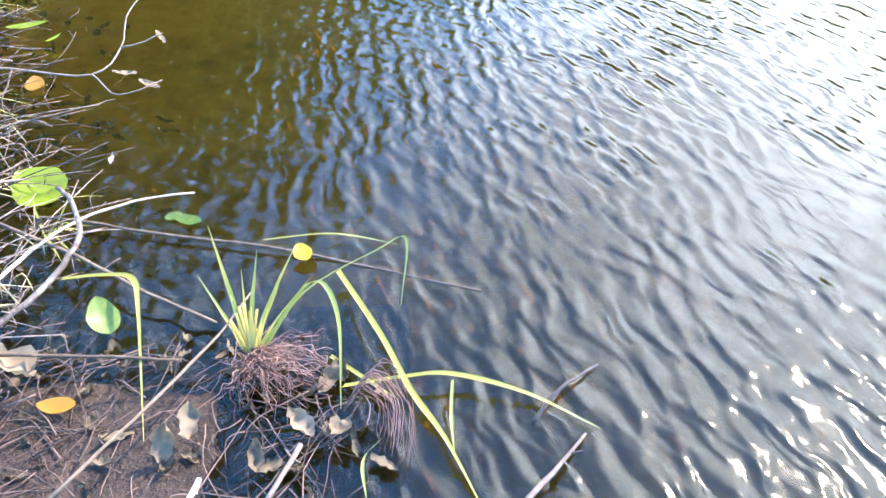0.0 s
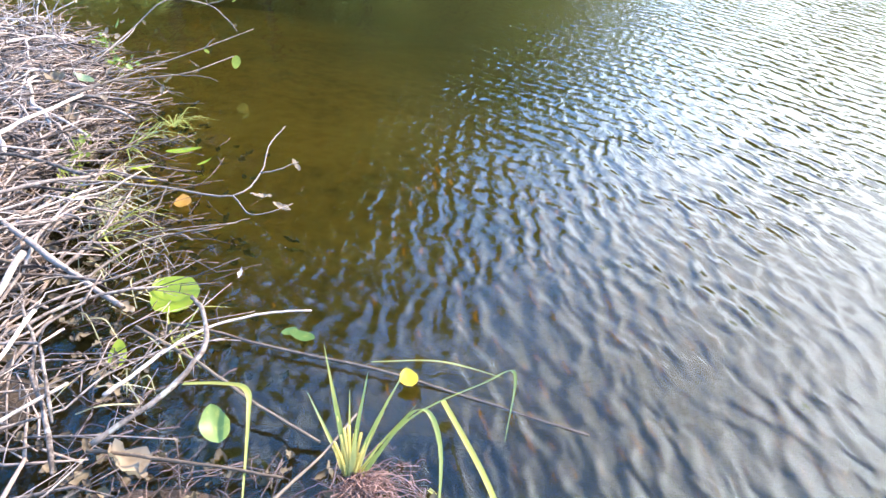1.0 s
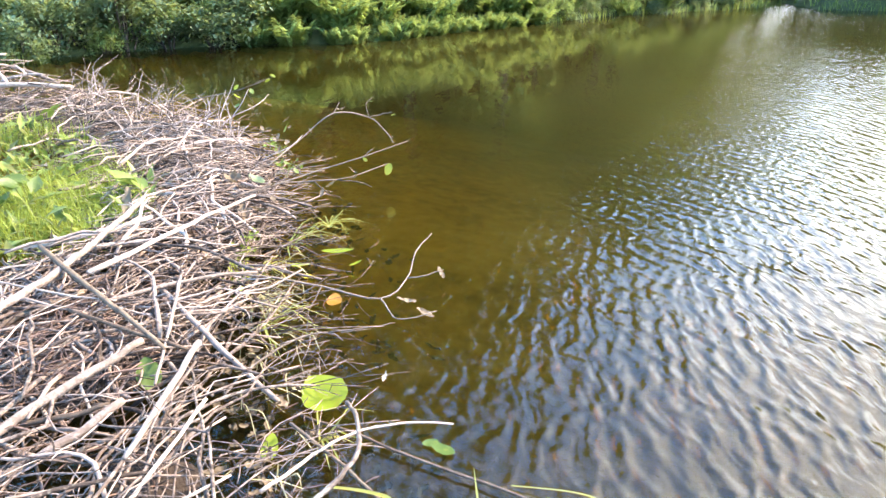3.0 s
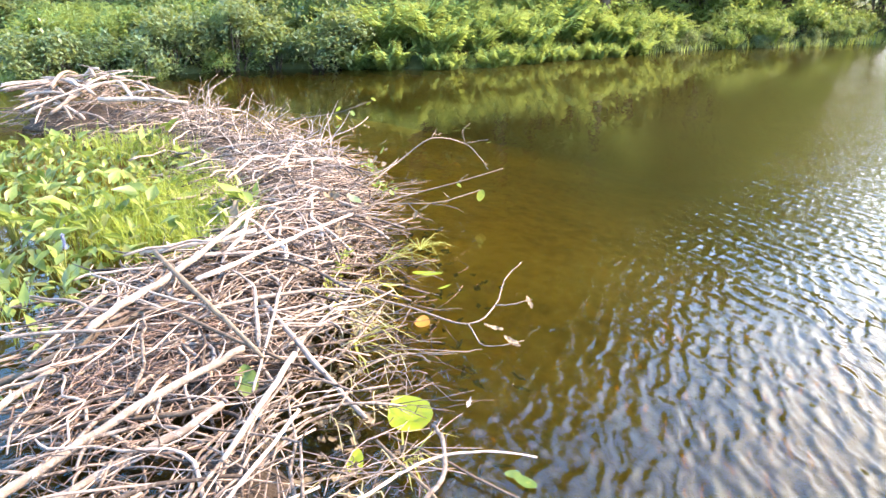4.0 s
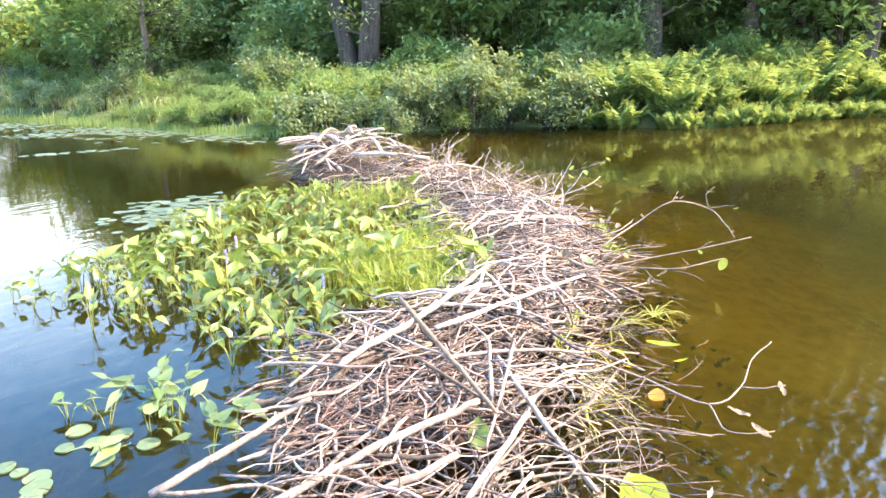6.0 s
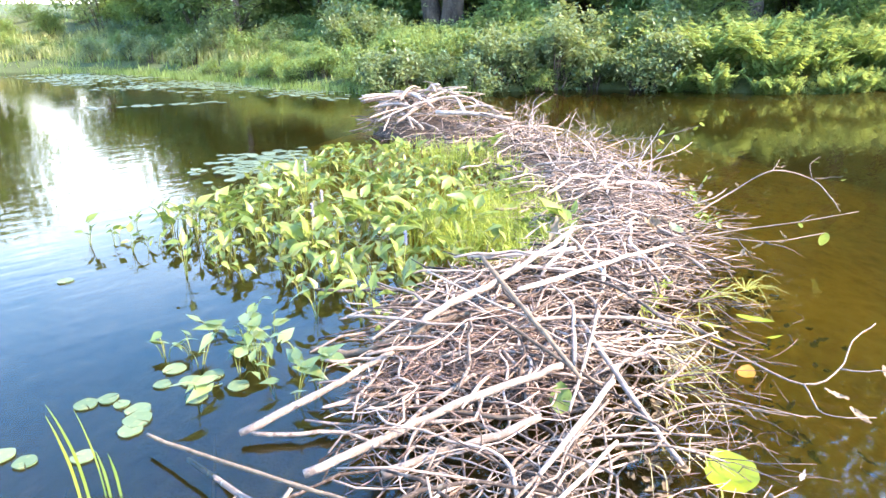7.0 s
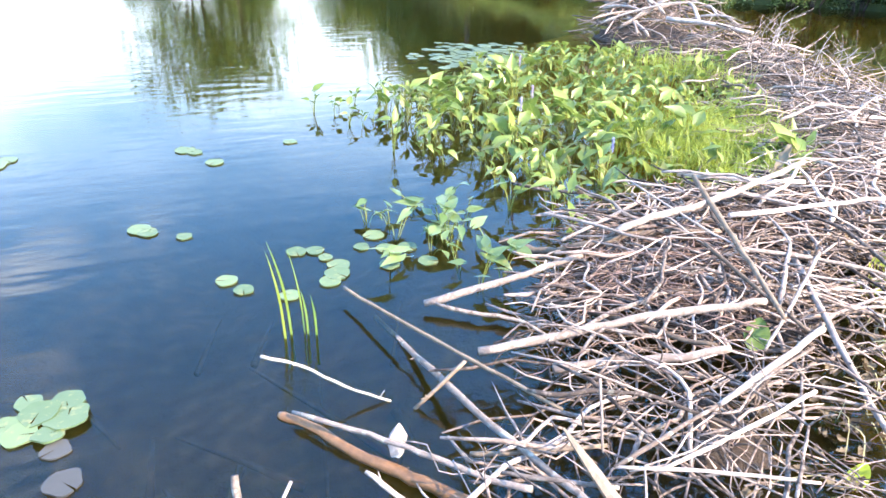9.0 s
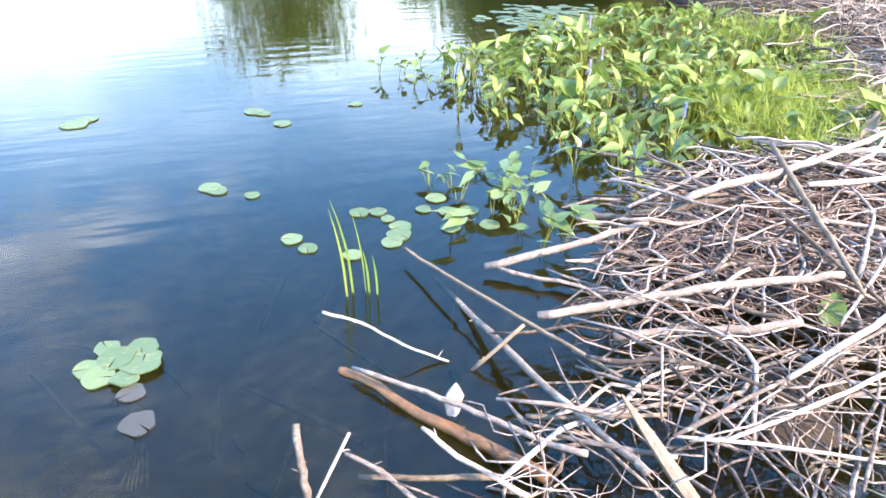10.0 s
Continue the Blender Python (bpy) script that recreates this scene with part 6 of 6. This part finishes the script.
mud = Mesh()                                          # wet muck just breaking the surface, full of litter
nx, ny = 44, 34
for b in range(ny + 1):
    for a in range(nx + 1):
        x, y = lerp(-1.75, 0.02, a / nx), lerp(0.30, 1.50, b / ny)
        rim = min(1, 3.2 * min(a / nx, 1 - a / nx, b / ny, 1 - b / ny))
        edge = 0.55 * noise.noise(Vector((x * 4, y * 4, 7.7))) + 0.35 * noise.noise(Vector((x * 11, y * 11, 2.1)))
        body = 1 - math.hypot((x + 0.85) / 0.85, (y - 0.85) / 0.52)
        mud.v.append((x, y, -0.09 + 0.105 * min(1.0, max(0.0, 1.2 * body + 0.6 * edge + 0.45)) * rim + 0.010 * noise.noise(Vector((x * 30, y * 30, 0)))))
for b in range(ny):
    for a in range(nx):
        i = b * (nx + 1) + a
        mud.f.append((i, i + 1, i + nx + 2, i + nx + 1))
solo("mud", mud, WET_MUD, "dark wet muck breaking the surface by the dam", "mud", kind="stuff")

debris = Mesh()
for k in range(420):                                 # sodden twigs and rootlets in the shallows
    x, y = rng.uniform(-1.15, -0.12), rng.uniform(0.62, 1.25)
    if k > 230:
        x, y, _ = dam_at(rng.uniform(0.5, 4.5), rng.gauss(-0.05, 0.14))
    a, ln = rng.uniform(0, 6.3), rng.uniform(0.06, 0.30)
    z = max(0.0, land_at(x, y)) + rng.uniform(-0.02, 0.05)
    d = Vector((math.cos(a), math.sin(a), rng.gauss(0, 0.12))) * ln
    p0 = Vector((x, y, z)) - d / 2
    debris.tube(curve_path([p0, p0 + d * 0.5 + Vector((rng.gauss(0, 0.035), rng.gauss(0, 0.035), 0.01)), p0 + d], 3, 0.004, rng), rng.uniform(0.0012, 0.0032), 0.0008, 4)
solo("debris", debris, REDDISH, "dark sodden twigs and rootlets in the shallows", "debris", kind="stuff")
for k in range(9):
    fallen_leaf(rng.uniform(-1.1, -0.15), rng.uniform(0.68, 1.2), rng.uniform(0.0, 0.05), rng.uniform(0.05, 0.10), rng.uniform(0.03, 0.06), rng.choice((DEAD_LEAF, LITTER, LITTER)), "withered leaf lying in the shallows", 80 + k, rng.uniform(0, 6), rng.gauss(0, 0.5), rng.gauss(0, 0.4), rng.uniform(0.3, 0.9))


# sedge tuft with its torn-out root mat
tuft = thing("sedge_tuft", "yellow-green sedge tuft torn out with its reddish roots", "sedge", Matrix.Translation((-0.40, 1.17, 0.06)))


def blade(points, width, mat=SEDGE, parent=tuft, off=Vector((-0.40, 1.17, 0.06)), name="blade", side=(0.9, 0.3, 0)):
    path = curve_path([Vector(p) - off for p in points], 5)
    n = len(path)
    m = Mesh()
    m.ribbon(path, [width * min(1.0, 2.2 * (1 - i / (n - 1)) + 0.12) for i in range(n)], side)
    return part(name, m, mat, parent)


for tx, ty, tz, w in ((-0.50, 1.40, 0.34, 0.012), (-0.27, 1.38, 0.30, 0.012), (-0.36, 1.30, 0.34, 0.011), (-0.46, 1.30, 0.26, 0.012), (-0.31, 1.30, 0.26, 0.010),
                      (-0.55, 1.36, 0.20, 0.010), (-0.24, 1.32, 0.22, 0.010), (-0.38, 1.36, 0.27, 0.009), (-0.43, 1.36, 0.22, 0.008), (-0.33, 1.33, 0.18, 0.009), (-0.29, 1.26, 0.17, 0.008)):
    blade([(-0.40, 1.17, 0.05), (lerp(-0.40, tx, 0.35), lerp(1.17, ty, 0.35), lerp(0.05, tz, 0.5)), (tx, ty, tz)], w)
    blade([(-0.40, 1.17, 0.03), (lerp(-0.40, tx, 0.13), lerp(1.17, ty, 0.13), lerp(0.05, tz, 0.22)), (lerp(-0.40, tx, 0.42), lerp(1.17, ty, 0.42) - 0.004, lerp(0.05, tz, 0.58))], w * 1.5, SEDGE_PALE, name="sheath")
blade([(-0.39, 1.17, 0.06), (-0.26, 1.28, 0.20), (-0.06, 1.40, 0.24), (0.02, 1.44, 0.24), (0.0, 1.34, 0.08)], 0.013)
blade([(-0.39, 1.17, 0.06), (-0.24, 1.30, 0.22), (-0.17, 1.24, 0.16), (-0.16, 1.02, 0.04)], 0.014)
roots = Mesh()
for k in range(120):
    a, ln = rng.choice((-0.1, -1.4, -0.5, -0.2)) + rng.gauss(0, 0.7), rng.uniform(0.05, 0.25)
    q = Vector((math.cos(a) * ln, math.sin(a) * ln * 0.75, rng.uniform(-0.06, 0.02)))
    roots.tube(curve_path([(rng.gauss(0, 0.02), rng.gauss(0, 0.02), 0.02), q * 0.5 + Vector((rng.gauss(0, 0.02), rng.gauss(0, 0.02), 0.03)), q], 4, 0.016, rng), 0.0018, 0.0007, 4)
for k in range(9):                                   # pale shoots and thick white roots at the foot
    a, ln = rng.uniform(0.6, 2.4), rng.uniform(0.07, 0.15)
    foot = Mesh()
    foot.tube(curve_path([(rng.gauss(0, 0.008), rng.gauss(0, 0.006), -0.03), (math.cos(a) * ln * 0.25, math.sin(a) * ln * 0.25, ln * 0.5), (math.cos(a) * ln * 0.6, math.sin(a) * ln * 0.6, ln)], 3), 0.0062, 0.004, 6)
    part("shoot", foot, SEDGE_PALE, tuft)
part("root_mat", roots, ROOT, tuft, "mat of thin reddish roots")
fan = Mesh()
for k in range(26):
    a, e = rng.uniform(-0.9, 1.0), rng.uniform(0.5, 1.15)
    fan.tube(curve_path([(0.25, -0.17, 0.0), (0.25 + 0.07 * e + 0.03 * a, -0.17 + 0.05 * e + 0.05 * a, 0.08 * e), (0.25 + 0.15 * e, -0.17 - 0.02 * e + 0.07 * a, 0.04), (0.25 + 0.14 * e + 0.03 * a, -0.17 - 0.13 * e + 0.03 * a, -0.02)], 4, 0.005, rng), 0.0016, 0.0007, 4)
part("root_fan", fan, ROOT, tuft, "fan of fine reddish rootlets")

for pts, w, lab in (([(-0.19, 1.52, 0.05), (-0.06, 1.25, 0.06), (0.02, 1.06, 0.05), (0.10, 0.92, 0.04), (0.18, 0.72, 0.03)], 0.018, "long green blade lying on the water"),
                    ([(-0.16, 1.10, 0.03), (0.0, 1.115, 0.04), (0.13, 1.11, 0.05), (0.32, 1.05, 0.035), (0.50, 0.95, 0.005)], 0.017, "long green blade lying on the water"),
                    ([(0.13, 1.09, 0.05), (0.12, 1.0, 0.03), (0.12, 0.88, 0.02)], 0.015, "green blade end bent into the water"),
                    ([(-0.98, 1.47, 0.10), (-0.85, 1.46, 0.12), (-0.75, 1.41, 0.15), (-0.71, 1.30, 0.13), (-0.61, 0.92, 0.09)], 0.018, "dry yellow reed blade snapped over the twigs"),
                    ([(-0.45, 1.72, 0.01), (-0.25, 1.72, 0.03), (-0.13, 1.71, 0.02), (0.0, 1.68, 0.005)], 0.009, "thin yellow-green blade on the water"),
                    ([(-0.20, 1.22, 0.01), (-0.10, 1.12, 0.03), (-0.02, 1.06, 0.02)], 0.012, "broken yellow-green blade end"),
                    ([(-0.06, 0.92, 0.05), (-0.1, 0.86, 0.06), (-0.09, 0.76, 0.05)], 0.014, "green blade end at the water's edge")):
    holder = thing("grass_blade", lab, "grass blade", Matrix.Translation(pts[0]))
    blade(pts, w, SEDGE, holder, Vector(pts[0]), "blade", (0.6, 0.7, 0))


def weed_tuft(x, y, seed, n, ln, mat, label, towards=0.6):
    rr = random.Random(seed)
    m = Mesh()
    for _ in range(int(0.65 * n)):
        a = towards + rr.gauss(0, 0.9)
        l2 = ln * rr.uniform(0.35, 1.15)
        d = Vector((math.cos(a), math.sin(a), 0))
        m.ribbon([Vector((x, y, 0.02)) + d * l2 * t + Vector((0, 0, 0.30 * l2 * math.sin(math.pi * min(1, t * 0.95)) * rr.uniform(0.5, 1.2))) for t in (0, 0.25, 0.5, 0.75, 1)],
                 (0.007, 0.008, 0.007, 0.005, 0.001), (-d.y, d.x, 0))
    solo("water_grass", m, mat, label, "grass")


weed_tuft(-2.12, 3.34, 1, 24, 0.42, SEDGE, "yellow-green grass blades trailing on the water", 0.35)
weed_tuft(-2.03, 3.74, 2, 26, 0.24, SEDGE, "yellow-green grass tuft at the dam's edge", 0.9)
weed_tuft(-1.93, 2.62, 3, 60, 0.27, STRAW, "pale straw tuft hanging over the water", -0.2)
weed_tuft(-2.10, 2.95, 4, 34, 0.24, SEDGE, "yellow-green grass tuft at the dam's edge", 0.5)
weed_tuft(-1.78, 2.40, 5, 22, 0.32, SEDGE, "yellow grass blades trailing on the water", 0.3)
weed_tuft(-2.35, 3.35, 7, 22, 0.20, GRASS, "green grass growing in the dam's edge", 1.4)
for k, (x, y, z) in enumerate(((-2.17, 2.95, 0.13), (-2.10, 2.80, 0.12), (-2.24, 3.08, 0.14), (-2.95, 4.80, 0.20), (-3.10, 4.95, 0.22), (-2.70, 4.45, 0.18), (-2.03, 2.62, 0.12))):
    m = Mesh()
    for _ in range(16):
        v, f = broad_leaf(rng.uniform(0.025, 0.05), rng.uniform(0.016, 0.03), k, 0.3)
        m.placed(facing((rng.gauss(0, 0.035), rng.gauss(0, 0.035), rng.uniform(-0.03, 0.06)), rng.uniform(0, 6.3), rng.uniform(-0.3, 1.0), rng.gauss(0, 0.4)), v, f)
    for _ in range(5):
        m.tube([(0, 0, -0.08), (rng.gauss(0, 0.03), rng.gauss(0, 0.03), 0.04)], 0.002, 0.0012, 4)
    ob = solo("weed", m, GRASS, "small leafy green weed sprouting from the dam's edge", "weed")
    ob.matrix_world = Matrix.Translation((x, y, z))
fallen_leaf(-2.41, 3.36, 0.21, 0.13, 0.09, DEAD_LEAF, "pale grey withered leaf caught at the dam's edge", 61, 0.7, 0.5, 0.3, 0.7)
fallen_leaf(-2.37, 3.47, 0.20, 0.10, 0.06, DEAD_LEAF, "pale grey withered leaf caught at the dam's edge", 62, 2.1, 0.3, 0.5, 0.6)
weed_tuft(-1.15, 1.75, 8, 14, 0.22, SEDGE, "yellow-green blades at the dam's edge", -0.2)
for k in range(7):
    s = rng.uniform(2.2, 8)
    x, y, h = dam_at(s, rng.uniform(0.0, 0.25))
    weed_tuft(x, y, 20 + k, 14, 0.16, rng.choice((SEDGE, STRAW, GRASS)), "small grass tuft growing among the sticks", rng.uniform(-0.5, 1.6))

# a chip of white wood on the log, and a split board end
chip = Mesh()
rng = random.Random(5)
for t, w in ((0, 0.55), (0.15, 0.8), (0.4, 1.0), (0.62, 0.95), (0.82, 0.62), (0.95, 0.25), (1, 0.06)):
    for q in range(8):
        a = math.pi * q / 4
        chip.v.append((0.030 * w * math.cos(a) * rng.uniform(0.86, 1.1), 0.013 * w * math.sin(a) * rng.uniform(0.7, 1.2) + 0.010 * math.sin(3 * t), 0.11 * t + rng.uniform(-0.004, 0.004)))
for i in range(6):
    for j in range(8):
        a, b = 8 * i + j, 8 * i + (j + 1) % 8
        chip.f.append((a, b, b + 8, a + 8))
chip.f += [tuple(reversed(range(8))), tuple(range(48, 56))]
ob = solo("wood_chip", chip, PALE, "pale chewed wood chip standing against the log", "wood chip", smooth=False)
ob.matrix_world = facing((-1.90, 0.37, 0.04), radians(70), -0.25, 0.1)
shard = Mesh()
for i, (t, w, d) in enumerate(((0, 0.016, 0.012), (0.3, 0.017, 0.012), (0.6, 0.014, 0.010), (0.85, 0.008, 0.007), (1, 0.003, 0.003))):
    for sx, sy in ((-1, -1), (0, -1.25), (1, -1), (1, 1), (0, 0.8), (-1, 1)):
        shard.v.append((sx * w, sy * d, 0.36 * t))
for i in range(4):
    for j in range(6):
        a, b = 6 * i + j, 6 * i + (j + 1) % 6
        shard.f.append((a, b, b + 6, a + 6))
shard.f += [(5, 4, 3, 2, 1, 0), (24, 25, 26, 27, 28, 29)]
ob = solo("split_board", shard, TAN, "grey split piece of wood with a pointed end", "wood", smooth=False)
ob.matrix_world = look((-1.25, 0.80, 0.16), (-1.58, 0.74, 0.30)) @ pose(0, 0, 0, 180, 0, 20)

# straw, yellow blades and shrivelled scraps along the open-water edge
rng = random.Random(77)
fringe, scraps = Mesh(), Mesh()
for k in range(60):
    s, u = rng.uniform(1.8, 4.2), rng.gauss(0.03, 0.07)
    x, y, h = dam_at(s, u)
    p0 = Vector((x, y, max(0.01, h * 0.6) + rng.uniform(0.0, 0.07)))
    a, ln = rng.gauss(0.1, 0.9), rng.uniform(0.08, 0.26)
    d = Vector((math.cos(a), math.sin(a), 0))
    e = p0 + d * ln * 0.8
    e.z = rng.uniform(0.0, 0.05)
    mid = lerp(p0, e, 0.5) + Vector((rng.gauss(0, 0.02), rng.gauss(0, 0.02), rng.uniform(0.02, 0.08)))
    w = rng.uniform(0.003, 0.007)
    path = curve_path([p0, mid, e], 3)
    fringe.ribbon(path, [w] * (len(path) - 1) + [w * 0.2], (-d.y, d.x, 0.2))
for k in range(45):
    s, u = rng.uniform(0.9, 4.4), rng.gauss(0.10, 0.10)
    x, y, h = dam_at(s, u)
    v, f = ragged_leaf(rng.uniform(0.03, 0.07), rng.uniform(0.015, 0.035), k, 0.6)
    scraps.placed(facing((x, y, max(0.0, h * 0.86) + rng.uniform(0.02, 0.10)), rng.uniform(0, 6.3), rng.uniform(-1, 1), rng.uniform(-0.8, 0.8)), v, f)
solo("straw", fringe, STRAW, "dry straw blades hanging from the dam's edge", "straw", kind="stuff")
solo("leaf_scraps", scraps, LITTER, "shrivelled pale leaf scraps caught in the twigs", "dead leaves", kind="stuff")
